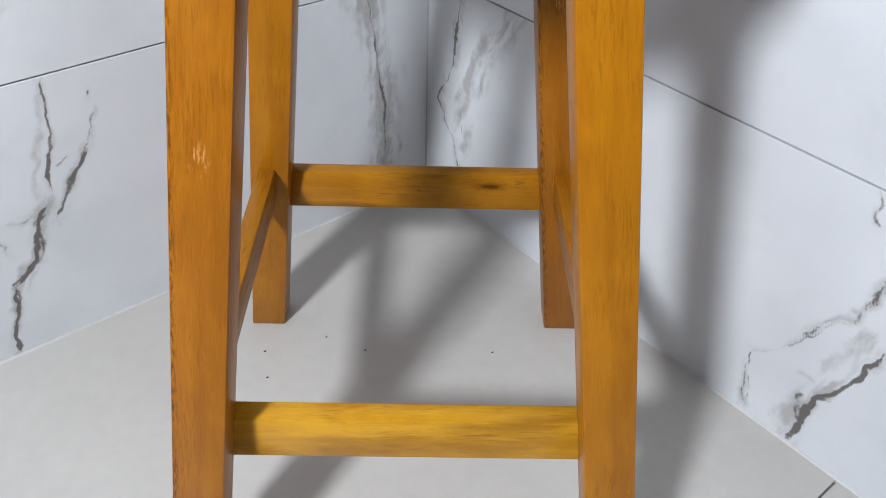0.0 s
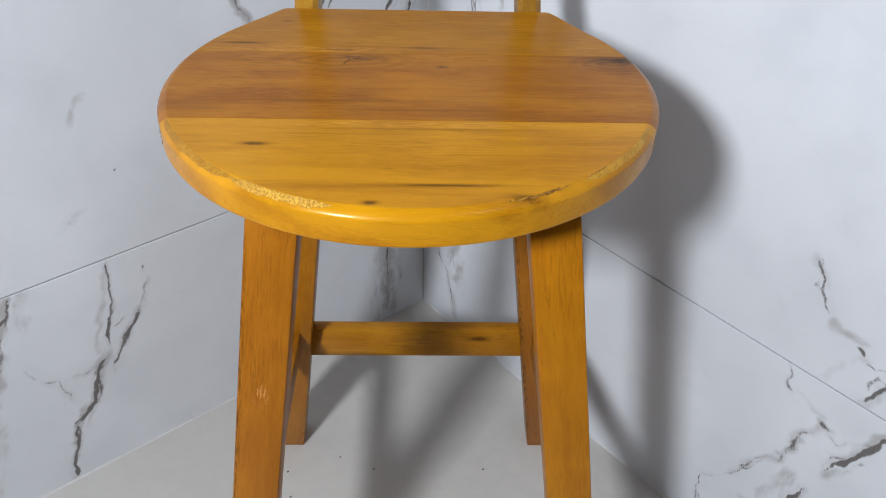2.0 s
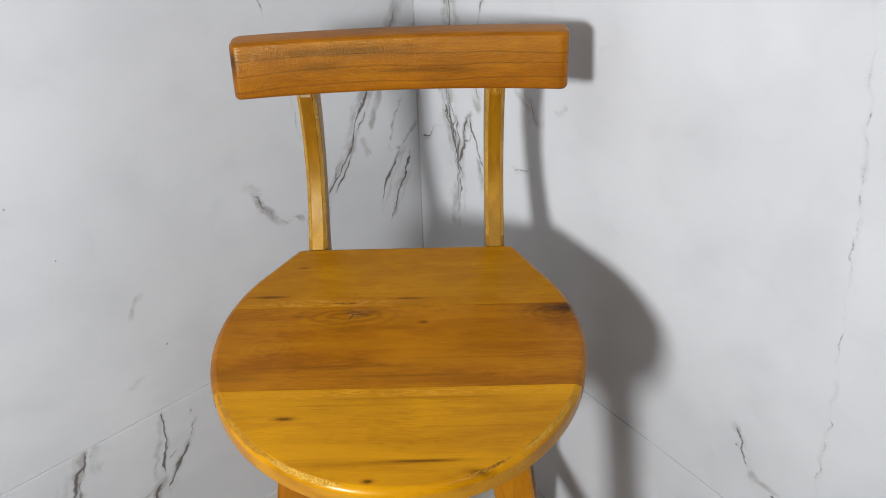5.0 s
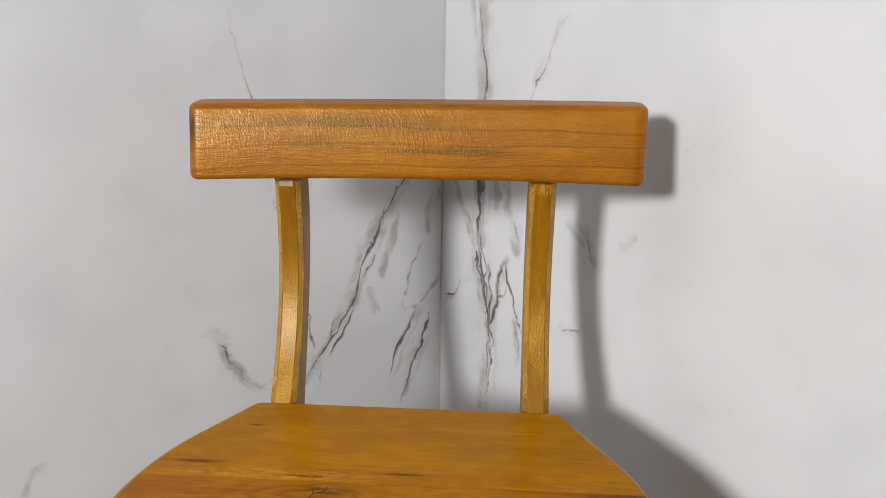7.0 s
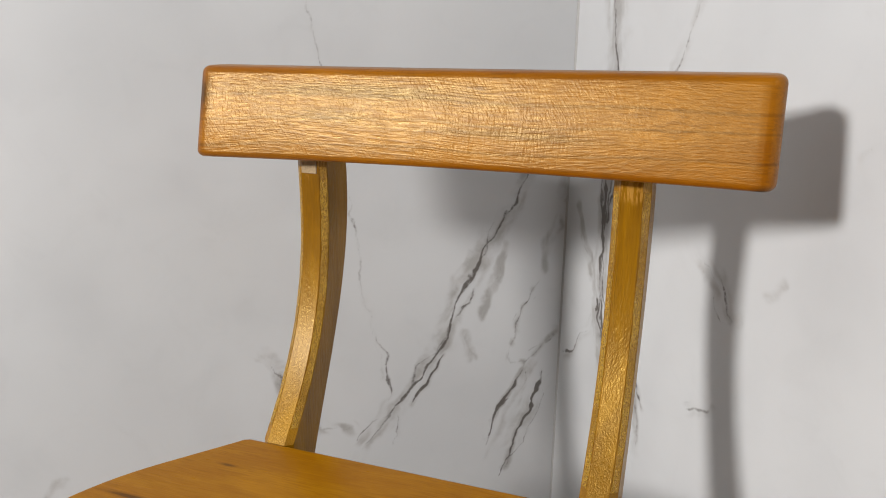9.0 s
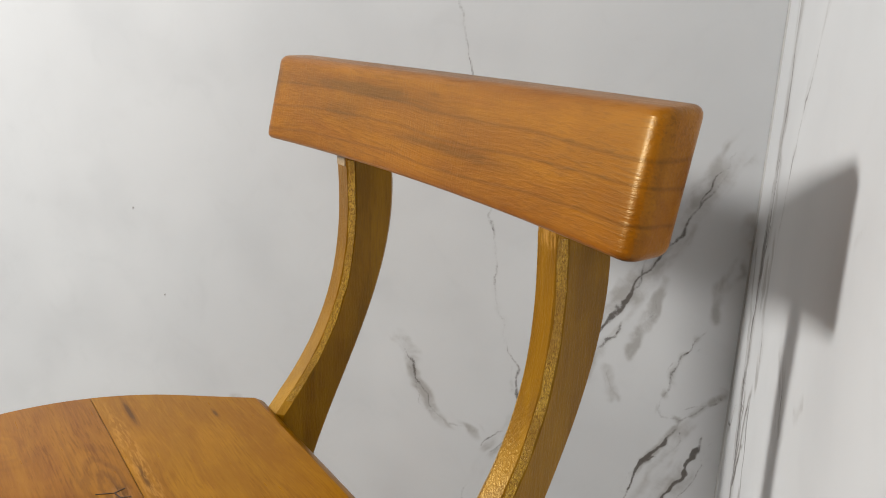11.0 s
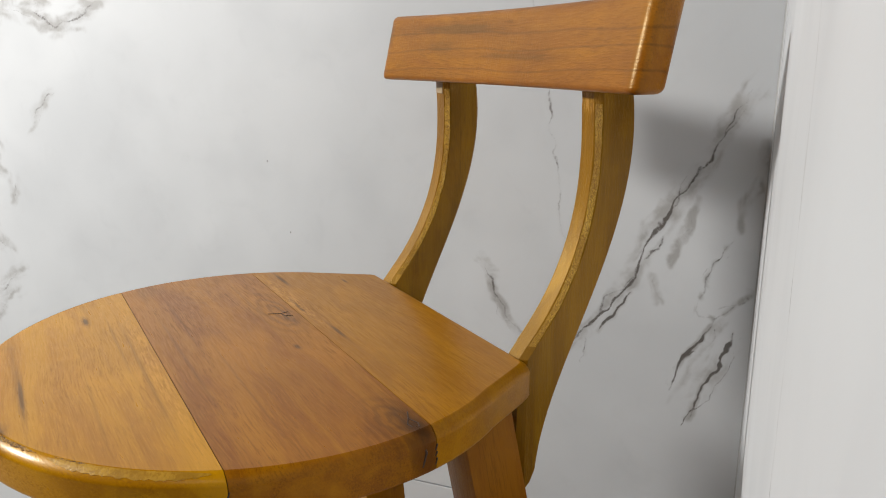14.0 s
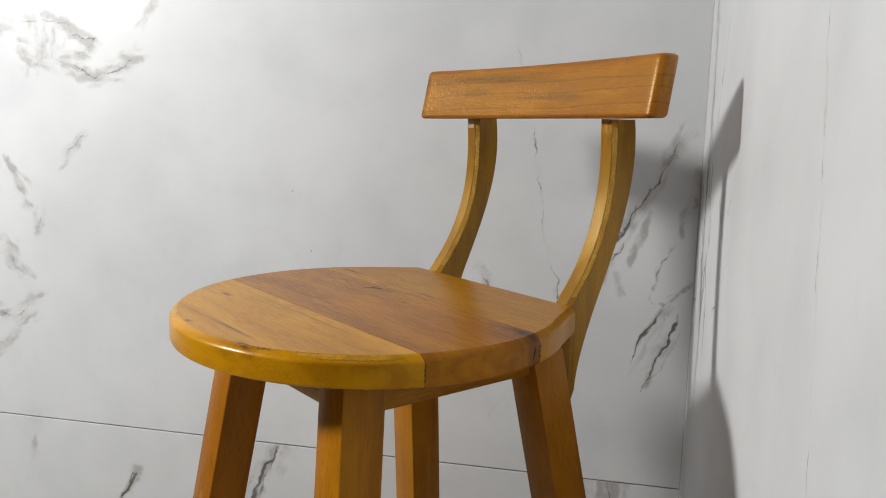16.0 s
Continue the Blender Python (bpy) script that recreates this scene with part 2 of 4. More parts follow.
def chafed(name, low=(0.22, 0.090, 0.005), high=(0.70, 0.42, 0.05), between=(0.30, 0.135, 0.010), rough=0.28, size=1500, tear=0.9):
    """Rough torn grain under varnish, its gold sparkle painted as bright flecks; in other colours, worn dull edges."""
    m, nt, b = material(name, rough)
    tc = nt.nodes.new("ShaderNodeTexCoord")
    mp = node(nt, "ShaderNodeMapping", Scale=(1.0, 1.0, 0.45))
    nt.links.new(tc.outputs["Object"], mp.inputs[0])
    torn = noise_at(nt, mp.outputs[0], size, 4, 0.7, 0.5)
    broad = noise_at(nt, mp.outputs[0], 60, 3, 0.6)
    c = mixer(nt, ramp(nt, torn, [(0.36, 0.0), (0.62, 1.0)]), low, high)
    c = mixer(nt, ramp(nt, broad, [(0.42, 0.0), (0.66, 0.55)]), c, between)
    nt.links.new(c, b.inputs["Base Color"])
    b.inputs["Specular IOR Level"].default_value = 0.8 if rough < 0.3 else 0.3
    b.inputs["Specular Tint"].default_value = (1.0, 0.80, 0.45, 1)
    bump(nt, b, torn, tear, 0.0020)
    return m


MARBLE = marble("marble_tile")
GROUT = plain("grey_grout", (0.17, 0.165, 0.158), 0.9, 300)
CAULK = plain("pale_caulk", (0.50, 0.49, 0.475), 0.55, 200)
CORNER = plain("corner_grout", (0.44, 0.435, 0.43), 0.7, 200)
FLOOR = plain("greige_floor_tile", (0.475, 0.453, 0.413), 0.42, 55, 0.05)
# for surfaces out of view, kept dark so that little light bounces back
UNSEEN_DARK = plain("unseen_dark_grey", (0.07, 0.07, 0.069), 0.85, 90, 0.03)

HONEY = wood("honey_wood", (0.4800, 0.2280, 0.0005), (0.3580, 0.1500, 0.0003), (0.1425, 0.0478, 0.0003), "x", 0.33, 0.3, 0.46, coat=0.19, relief=0.14, gloss=0.2,
             knots=(((-0.103, -0.245, 0.643), (0.010, 0.0022, 0.02), 0.9), ((-0.025, -0.3125, 0.643), (0.005, 0.0022, 0.02), 0.9),
                    ((0.020, -0.293, 0.643), (0.036, 0.0016, 0.02), 0.8), ((0.066, -0.305, 0.640), (0.012, 0.0035, 0.006), 0.8),
                    ((0.02, -0.2235, 0.643), (0.110, 0.0014, 0.02), 0.22), ((-0.05, -0.2310, 0.643), (0.080, 0.0012, 0.02), 0.18),
                    ((0.05, -0.2570, 0.643), (0.070, 0.0012, 0.02), 0.14), ((-0.02, -0.2950, 0.643), (0.070, 0.0020, 0.02), 0.16)),
             worn=(((0.0, -0.217, 0.643), (0.19, 0.006, 0.01), 0.22),))
AMBER = wood("amber_wood", (0.3550, 0.1400, 0.0005), (0.2360, 0.0770, 0.0003), (0.0762, 0.0208, 0.0003), "x", 0.33, 2.1, 0.48, coat=0.19, relief=0.14, gloss=0.2,
             knots=(((-0.045, -0.109, 0.643), (0.018, 0.0042, 0.02), 0.6), ((0.166, -0.107, 0.638), (0.011, 0.007, 0.03), 1.0),
                    ((0.152, -0.108, 0.643), (0.024, 0.007, 0.02), 0.45), ((0.020, -0.124, 0.643), (0.005, 0.0018, 0.02), 0.7),
                    ((0.160, -0.112, 0.628), (0.020, 0.024, 0.020), 0.35),
                    ((0.00, -0.1960, 0.643), (0.110, 0.0014, 0.02), 0.20), ((0.06, -0.1740, 0.643), (0.090, 0.0011, 0.02), 0.18),
                    ((-0.07, -0.1830, 0.643), (0.080, 0.0012, 0.02), 0.18), ((-0.10, -0.1260, 0.643), (0.060, 0.0011, 0.02), 0.15)),
             worn=(((-0.047, -0.109, 0.643), (0.016, 0.0075, 0.02), 0.35),),
             swirls=(((-0.050, -0.108, 0.643), (0.085, 0.026, 0.05), 0.42), ((-0.128, -0.150, 0.643), (0.045, 0.030, 0.05), 0.18),
                     ((0.160, -0.108, 0.643), (0.055, 0.022, 0.05), 0.5)))
OCHRE = wood("ochre_wood", (0.4150, 0.1880, 0.0005), (0.3150, 0.1270, 0.0003), (0.1179, 0.0367, 0.0003), "x", 0.33, 4.4, 0.42, coat=0.19, relief=0.14, gloss=0.2,
             knots=(((0.005, -0.088, 0.643), (0.018, 0.0014, 0.02), 0.7), ((-0.140, -0.082, 0.643), (0.02, 0.0018, 0.02), 0.8),
                    ((-0.060, -0.094, 0.643), (0.020, 0.0014, 0.02), 0.6), ((-0.110, -0.035, 0.643), (0.006, 0.0014, 0.02), 0.7)),
             worn=(((-0.080, -0.093, 0.643), (0.10, 0.007, 0.01), 0.4),))
RAIL = wood("backrest_wood", (0.3330, 0.1200, 0.0011), (0.2331, 0.0722, 0.0006), (0.0713, 0.0166, 0.0002), "x", 0.38, 7.2, 0.46, relief=0.30, gloss=0.6, coat=0.20, varnish=0.3,
            # second entry: shade of the rounded left end, painted where the glint stops
            knots=(((-0.166, 0.036, 0.851), (0.007, 0.03, 0.009), 1.0), ((-0.172, 0.030, 0.838), (0.009, 0.03, 0.030), 0.45), ((0.166, 0.030, 0.816), (0.005, 0.006, 0.003), 1.0),
                   ((-0.060, 0.045, 0.856), (0.075, 0.03, 0.005), 0.55), ((0.030, 0.045, 0.836), (0.060, 0.03, 0.003), 0.4), ((-0.080, 0.045, 0.842), (0.030, 0.03, 0.006), 0.35)),
            lines=((0.8605, 0.012, 0.012), (0.8480, 0.026, 0.014), (0.8315, 0.030, 0.016)), sawn=0.7)
LEG_L = wood("reddish_leg_wood", (0.3108, 0.1148, 0.0052), (0.2436, 0.0804, 0.0032), (0.0798, 0.0230, 0.0012), "z", 0.34, 1.3, 0.5,
             worn=(((-0.019, -0.012, 0.25), (0.007, 0.03, 0.5), -0.8), ((0.0, -0.020, 0.44), (0.008, 0.02, 0.016), 0.7)))
LEG_R = wood("golden_leg_wood", (0.3444, 0.1353, 0.0024), (0.2772, 0.0984, 0.0014), (0.0924, 0.0271, 0.0008), "z", 0.32, 5.3, 0.45)
POST = wood("post_wood", (0.3075, 0.1469, 0.0010), (0.1910, 0.0827, 0.0006), (0.0559, 0.0202, 0.0004), "z", 0.34, 3.3, 0.42, coat=0.22, relief=0.40, gloss=0.75, varnish=0.3, fleck=1.0,
            worn=(((-0.1, 0.053, 0.808), (0.016, 0.03, 0.010), 1.0), ((0.1, 0.053, 0.808), (0.016, 0.03, 0.009), 0.7)))
BAR = wood("stretcher_wood", (0.3612, 0.1599, 0.0056), (0.2730, 0.1041, 0.0032), (0.0966, 0.0320, 0.0012), "x", 0.30, 6.1, 1.0,
           knots=(((0.078, 0.03, 0.213), (0.014, 0.02, 0.004), 0.9),))
CHAFED_GLINT = chafed("chafed_glint_wood")
DULL_EDGE = chafed("dull_edge_wood", (0.25, 0.108, 0.006), (0.37, 0.180, 0.010), (0.21, 0.090, 0.005), 0.40, 420, 0.16)
PALE_EDGE = chafed("pale_edge_wood", (0.33, 0.160, 0.010), (0.46, 0.245, 0.022), (0.29, 0.135, 0.008), 0.40, 420, 0.16)
CHAFED_RIM = chafed("chafed_rim_wood", (0.34, 0.150, 0.006), (0.74, 0.43, 0.045), (0.42, 0.200, 0.008), 0.28, 760, 0.8)
CHIPPED = chafed("chipped_edge_wood", (0.045, 0.014, 0.002), (0.42, 0.20, 0.012), (0.16, 0.060, 0.004), 0.4, 520, 0.6)
# stretcher wood again, with the light on the front rail put into its colour
LIT_FRONT_BAR = wood("lit_stretcher_wood", (0.5500, 0.3050, 0.0160), (0.4000, 0.1900, 0.0080), (0.1428, 0.0508, 0.0020), "x", 0.28, 6.7, 0.7, coat=0.2)
BARE = plain("bare_wood", (0.52, 0.38, 0.22), 0.35, 700, 0.3)
GLUE = plain("brown_glue_line", (0.085, 0.036, 0.010), 0.5, 400)
DARK = plain("dark_knot", (0.045, 0.02, 0.008), 0.5, 300)

# ---------------------------------------------------------------- mesh helpers


def finish(bm, smooth=True):
    bmesh.ops.recalc_face_normals(bm, faces=bm.faces)
    if smooth:
        for f in bm.faces:
            f.smooth = True
        for e in bm.edges:
            if len(e.link_faces) == 2 and e.calc_face_angle(0) > radians(29):
                e.smooth = False
        for f in bm.faces:
            if len(f.verts) > 20:
                for e in f.edges:
                    e.smooth = False


def to_object(name, bm, mat, smooth=True):
    finish(bm, smooth)
    me = bpy.data.meshes.new(name)
    bm.to_mesh(me)
    bm.free()
    me.materials.append(mat)
    return new(name, me)


def part(name, bm, mat, parent, label=""):
    ob = to_object(name, bm, mat)
    ob.parent = parent
    return tagged(ob, label) if label else ob


def box(bm, x0, x1, y0, y1, z0, z1, edge=0.0, segments=2):
    r = bmesh.ops.create_cube(bm, size=1)
    for v in r["verts"]:
        v.co = Vector((x0 + (v.co.x + 0.5) * (x1 - x0), y0 + (v.co.y + 0.5) * (y1 - y0), z0 + (v.co.z + 0.5) * (z1 - z0)))
    if edge:
        es = list({e for v in r["verts"] for e in v.link_edges})
        bmesh.ops.bevel(bm, geom=es, offset=edge, segments=segments, affect="EDGES", profile=0.5)
    return bm


def prism(bm, low, high, edge=0.0, segments=2, long_only=False):
    """A bar between two quads, each a list of four corners in the same order."""
    a = [bm.verts.new(p) for p in low]
    b = [bm.verts.new(p) for p in high]
    bm.faces.new(a[::-1])
    bm.faces.new(b)
    sides = []
    for i in range(4):
        j = (i + 1) % 4
        bm.faces.new((a[i], a[j], b[j], b[i]))
        sides.append(bm.edges.get((a[i], b[i])))
    if edge:
        es = sides if long_only else list({e for v in a + b for e in v.link_edges})
        bmesh.ops.bevel(bm, geom=es, offset=edge, segments=segments, affect="EDGES", profile=0.5)
    return bm


# ---------------------------------------------------------------- the tiled corner
def lattice(seed):
    g = np.random.default_rng(seed).random((64, 64))

    def f(x, y):
        xi, yi = np.floor(x).astype(int), np.floor(y).astype(int)
        u, v = x - xi, y - yi
        u, v = u * u * (3 - 2 * u), v * v * (3 - 2 * v)
        a, b = g[xi % 64, yi % 64], g[(xi + 1) % 64, yi % 64]
        c, d = g[xi % 64, (yi + 1) % 64], g[(xi + 1) % 64, (yi + 1) % 64]
        return (a * (1 - u) + b * u) * (1 - v) + (c * (1 - u) + d * u) * v
    return f


def along_line(px, pz, points):
    """Distance of many places to a broken line, and how far along it they lie (0 to 1)."""
    best, where = np.full(px.shape, 9.0), np.zeros(px.shape)
    pts = np.array(points, float)
    n = len(pts) - 1
    for k in range(n):
        a, d = pts[k], pts[k + 1] - pts[k]
        t = np.clip(((px - a[0]) * d[0] + (pz - a[1]) * d[1]) / (d @ d), 0, 1)
        dist = np.hypot(px - a[0] - t * d[0], pz - a[1] - t * d[1])
        near = dist < best
        best, where = np.where(near, dist, best), np.where(near, (k + t) / n, where)
    return best, where


# veins: (points along wall and height), half-width of the dark line, of the grey smoke, strength of both
VEINS_LEFT = [
    ([(-0.48, 0.316), (-0.48, 0.296), (-0.507, 0.178)], 0.0022, 0.005, 0.95, 0.5),
    ([(-0.481, 0.307), (-0.492, 0.26), (-0.517, 0.191)], 0.0003, 0.007, 0.1, 0.55),
    ([(-0.51, 0.177), (-0.525, 0.165), (-0.535, 0.139), (-0.538, 0.117), (-0.549, 0.104), (-0.565, 0.094)], 0.004, 0.009, 1.15, 0.95),
    ([(-0.566, 0.095), (-0.587, 0.033), (-0.592, 0.002)], 0.0034, 0.007, 1.15, 0.7),
    ([(-0.439, 0.289), (-0.441, 0.282)], 0.0022, 0.004, 0.8, 0.5),
    ([(-0.441, 0.267), (-0.448, 0.241), (-0.457, 0.228)], 0.0014, 0.005, 0.5, 0.5),
    ([(-0.457, 0.228), (-0.484, 0.194), (-0.506, 0.154)], 0.0026, 0.006, 0.95, 0.6),
]
VEINS_LEFT_LOW = [
    ([(-0.49, 0.218), (-0.476, 0.225)], 0.0012, 0.003, 0.5, 0.3),
    ([(-0.571, 0.13), (-0.569, 0.097)], 0.0012, 0.005, 0.35, 0.4),
    ([(-0.586, 0.313), (-0.611, 0.282), (-0.659, 0.153), (-0.692, 0.053)], 0.005, 0.018, 1.1, 0.9),
    ([(-0.611, 0.224), (-0.594, 0.19), (-0.575, 0.172), (-0.556, 0.108)], 0.0012, 0.006, 0.52, 0.35),
    ([(-0.575, 0.172), (-0.54, 0.166), (-0.52, 0.18)], 0.0011, 0.006, 0.55, 0.35),
    ([(-0.098, 0.318), (-0.07, 0.15), (-0.079, 0.023)], 0.0016, 0.022, 0.75, 0.95),
]
VEINS_LEFT_HIGH = [
    ([(-0.02, 0.805), (-0.112, 0.643), (-0.121, 0.61), (-0.2, 0.512)], 0.0022, 0.01, 0.85, 0.85),
    ([(-0.2, 0.512), (-0.235, 0.44), (-0.262, 0.395)], 0.001, 0.008, 0.5, 0.4),
    ([(-0.292, 0.61), (-0.279, 0.6), (-0.272, 0.572), (-0.258, 0.546), (-0.24, 0.534), (-0.212, 0.53)], 0.0018, 0.0062, 0.5, 0.8),
    ([(-0.252, 0.96), (-0.181, 0.576)], 0.0013, 0.004, 0.62, 0.3),
]
CORNER_LEFT = [
    ([(-0.066, 0.698), (-0.069, 0.673), (-0.082, 0.631)], 0.0012, 0.0046, 0.33, 1.0),
    ([(-0.105, 0.612), (-0.095, 0.586)], 0.0012, 0.0046, 0.39, 0.81),
    ([(-0.027, 0.654), (-0.043, 0.63), (-0.048, 0.601), (-0.056, 0.579), (-0.039, 0.57), (-0.004, 0.608)], 0.0014, 0.0032, 0.59, 0.68),
    ([(-0.039, 0.562), (-0.067, 0.523), (-0.077, 0.49)], 0.0018, 0.0046, 0.98, 0.81),
    ([(-0.014, 0.564), (-0.023, 0.535), (-0.04, 0.504), (-0.054, 0.462)], 0.0016, 0.004, 0.98, 0.74),
]
CORNER_LEFT_LOW = [
    ([(-0.024, 0.561), (-0.06, 0.482)], 0.0003, 0.0149, 0.07, 0.74),
    ([(-0.008, 0.714), (-0.018, 0.694), (-0.021, 0.669)], 0.001, 0.0052, 0.39, 0.94),
    ([(-0.004, 0.754), (-0.005, 0.727)], 0.0008, 0.0057, 0.26, 0.81),
    ([(-0.124, 0.591), (-0.156, 0.548)], 0.0021, 0.0034, 1.17, 0.54),
    ([(-0.172, 0.541), (-0.168, 0.505)], 0.0014, 0.0034, 0.78, 0.41),
    ([(-0.187, 0.627), (-0.178, 0.588), (-0.178, 0.557)], 0.0014, 0.0023, 0.65, 0.27),
]
FAR_LEFT = [
    ([(-1.057, 0.94), (-0.977, 0.948), (-0.915, 0.942), (-0.909, 0.925), (-0.877, 0.919), (-0.893, 0.904), (-0.925, 0.889)], 0.0019, 0.0121, 0.46, 0.9),
    ([(-0.925, 0.889), (-0.881, 0.863), (-0.842, 0.871), (-0.808, 0.898)], 0.0022, 0.0135, 0.5, 0.84),
    ([(-1.0, 0.912), (-0.995, 0.892), (-0.935, 0.881), (-0.909, 0.871)], 0.0015, 0.0121, 0.37, 0.9),
    ([(-0.776, 0.974), (-0.802, 0.941)], 0.001, 0.0081, 0.31, 0.72),
    ([(-0.893, 0.78), (-0.929, 0.754), (-0.944, 0.727)], 0.0015, 0.0081, 0.53, 0.6),
    ([(-1.063, 0.738), (-1.024, 0.713), (-1.01, 0.695), (-1.037, 0.675), (-1.015, 0.665)], 0.0014, 0.0108, 0.37, 0.84),
]
FAR_LEFT_MID = [
    ([(-0.987, 0.654), (-0.992, 0.623)], 0.0022, 0.0095, 0.56, 0.72),
    ([(-1.073, 0.612), (-1.043, 0.599), (-1.039, 0.568), (-1.013, 0.549)], 0.0017, 0.0108, 0.43, 0.72),
    ([(-1.082, 0.495), (-1.041, 0.484), (-0.991, 0.525)], 0.0015, 0.0108, 0.43, 0.72),
    ([(-1.089, 0.419), (-1.007, 0.485)], 0.0012, 0.0108, 0.37, 0.72),
    ([(-0.978, 0.943), (-0.931, 0.919), (-0.981, 0.895)], 0.0003, 0.0189, 0.06, 0.72),
]
FAR_LEFT_LOW = [
    ([(-0.833, 0.244), (-0.849, 0.213), (-0.869, 0.191)], 0.003, 0.01, 1.0, 0.8),
    ([(-1.019, 0.285), (-1.037, 0.204)], 0.0012, 0.006, 0.6, 0.6),
]
VEINS_RIGHT = [
    ([(-0.066, 0.318), (-0.055, 0.215), (-0.026, 0.15), (-0.06, 0.095), (-0.085, 0.03)], 0.0016, 0.008, 0.75, 0.5),
    ([(-0.158, 0.318), (-0.072, 0.165), (-0.082, 0.108)], 0.0012, 0.02, 0.55, 0.8),
    ([(-0.15, 0.11), (-0.14, 0.06)], 0.001, 0.006, 0.5, 0.3),
    ([(-0.563, 0.011), (-0.549, 0.061), (-0.553, 0.081)], 0.002, 0.006, 0.7, 0.6),
    ([(-0.553, 0.081), (-0.574, 0.103), (-0.609, 0.164), (-0.626, 0.185), (-0.641, 0.228)], 0.0016, 0.005, 0.6, 0.5),
    ([(-0.581, 0.123), (-0.605, 0.166), (-0.626, 0.191), (-0.638, 0.231), (-0.655, 0.263)], 0.0018, 0.006, 0.65, 0.55),
    ([(-0.619, 0.005), (-0.621, 0.061), (-0.643, 0.106), (-0.662, 0.174)], 0.0032, 0.006, 1.15, 0.6),
]
VEINS_RIGHT_LOW = [
    ([(-0.613, 0.014), (-0.616, 0.061), (-0.651, 0.172)], 0.0003, 0.013, 0.1, 0.95),
    ([(-0.675, 0.213), (-0.715, 0.3), (-0.734, 0.319)], 0.0034, 0.008, 1.15, 0.8),
    ([(-0.601, 0.315), (-0.611, 0.289), (-0.617, 0.287)], 0.0022, 0.004, 0.8, 0.5),
    ([(-0.625, 0.286), (-0.655, 0.277)], 0.001, 0.005, 0.35, 0.5),
    ([(-0.654, 0.271), (-0.661, 0.266)], 0.0034, 0.006, 1.0, 0.6),
    ([(-0.66, 0.263), (-0.672, 0.254), (-0.692, 0.269), (-0.707, 0.286)], 0.0012, 0.004, 0.5, 0.45),
    ([(-0.604, 0.097), (-0.616, 0.095)], 0.0008, 0.004, 0.3, 0.6),
]
VEINS_RIGHT_HIGH = [
    ([(-0.591, 0.446), (-0.602, 0.435), (-0.604, 0.416), (-0.617, 0.394)], 0.0026, 0.006, 0.9, 0.6),
    ([(-0.623, 0.39), (-0.635, 0.384), (-0.654, 0.387)], 0.0008, 0.006, 0.3, 0.6),
    ([(-0.654, 0.378), (-0.662, 0.371)], 0.0034, 0.006, 1.0, 0.6),
    ([(-0.658, 0.367), (-0.645, 0.347), (-0.637, 0.327)], 0.0012, 0.006, 0.4, 0.6),
    ([(-0.661, 0.365), (-0.676, 0.363), (-0.69, 0.37), (-0.701, 0.382)], 0.0016, 0.005, 0.6, 0.5),
    ([(-0.675, 0.319), (-0.712, 0.395)], 0.0032, 0.009, 1.1, 0.75),
]
VEINS_RIGHT_TOP = [
    ([(-0.595, 0.96), (-0.617, 0.87), (-0.662, 0.642), (-0.696, 0.441), (-0.699, 0.386)], 0.0012, 0.004, 0.55, 0.3),
    ([(-0.05, 0.96), (-0.073, 0.864), (-0.074, 0.754), (-0.07, 0.65), (-0.098, 0.562), (-0.089, 0.47)], 0.0018, 0.014, 0.8, 0.85),
    ([(-0.009, 0.583), (-0.028, 0.593), (-0.062, 0.634)], 0.0014, 0.007, 0.8, 0.5),
    ([(-0.18, 0.92), (-0.15, 0.86), (-0.125, 0.78)], 0.0013, 0.007, 0.8, 0.4),
]
CORNER_RIGHT = [
    ([(-0.067, 0.768), (-0.07, 0.733), (-0.069, 0.67)], 0.0027, 0.0057, 1.2, 1.0),
    ([(-0.079, 0.77), (-0.076, 0.728)], 0.0018, 0.0046, 0.91, 0.94),
    ([(-0.074, 0.763), (-0.075, 0.669)], 0.0004, 0.0069, 0.13, 0.94),
    ([(-0.07, 0.671), (-0.083, 0.62), (-0.09, 0.57)], 0.0019, 0.0034, 1.1, 0.68),
    ([(-0.087, 0.648), (-0.094, 0.62), (-0.088, 0.496)], 0.0015, 0.0046, 0.78, 0.74),
    ([(-0.065, 0.659), (-0.067, 0.645)], 0.0027, 0.0034, 1.17, 0.81),
    ([(-0.115, 0.662), (-0.146, 0.587)], 0.0016, 0.0034, 1.04, 0.54),
]
CORNER_RIGHT_LOW = [
    ([(-0.115, 0.662), (-0.103, 0.603), (-0.093, 0.576)], 0.0018, 0.0046, 1.04, 0.74),
    ([(-0.025, 0.731), (-0.038, 0.703), (-0.052, 0.69), (-0.056, 0.675)], 0.001, 0.0052, 0.45, 1.0),
    ([(-0.117, 0.769), (-0.118, 0.727), (-0.127, 0.705), (-0.132, 0.681)], 0.001, 0.0069, 0.45, 0.81),
    ([(-0.098, 0.748), (-0.1, 0.72)], 0.0008, 0.0057, 0.26, 0.81),
    ([(-0.136, 0.598), (-0.144, 0.547)], 0.0012, 0.0046, 0.59, 0.68),
]
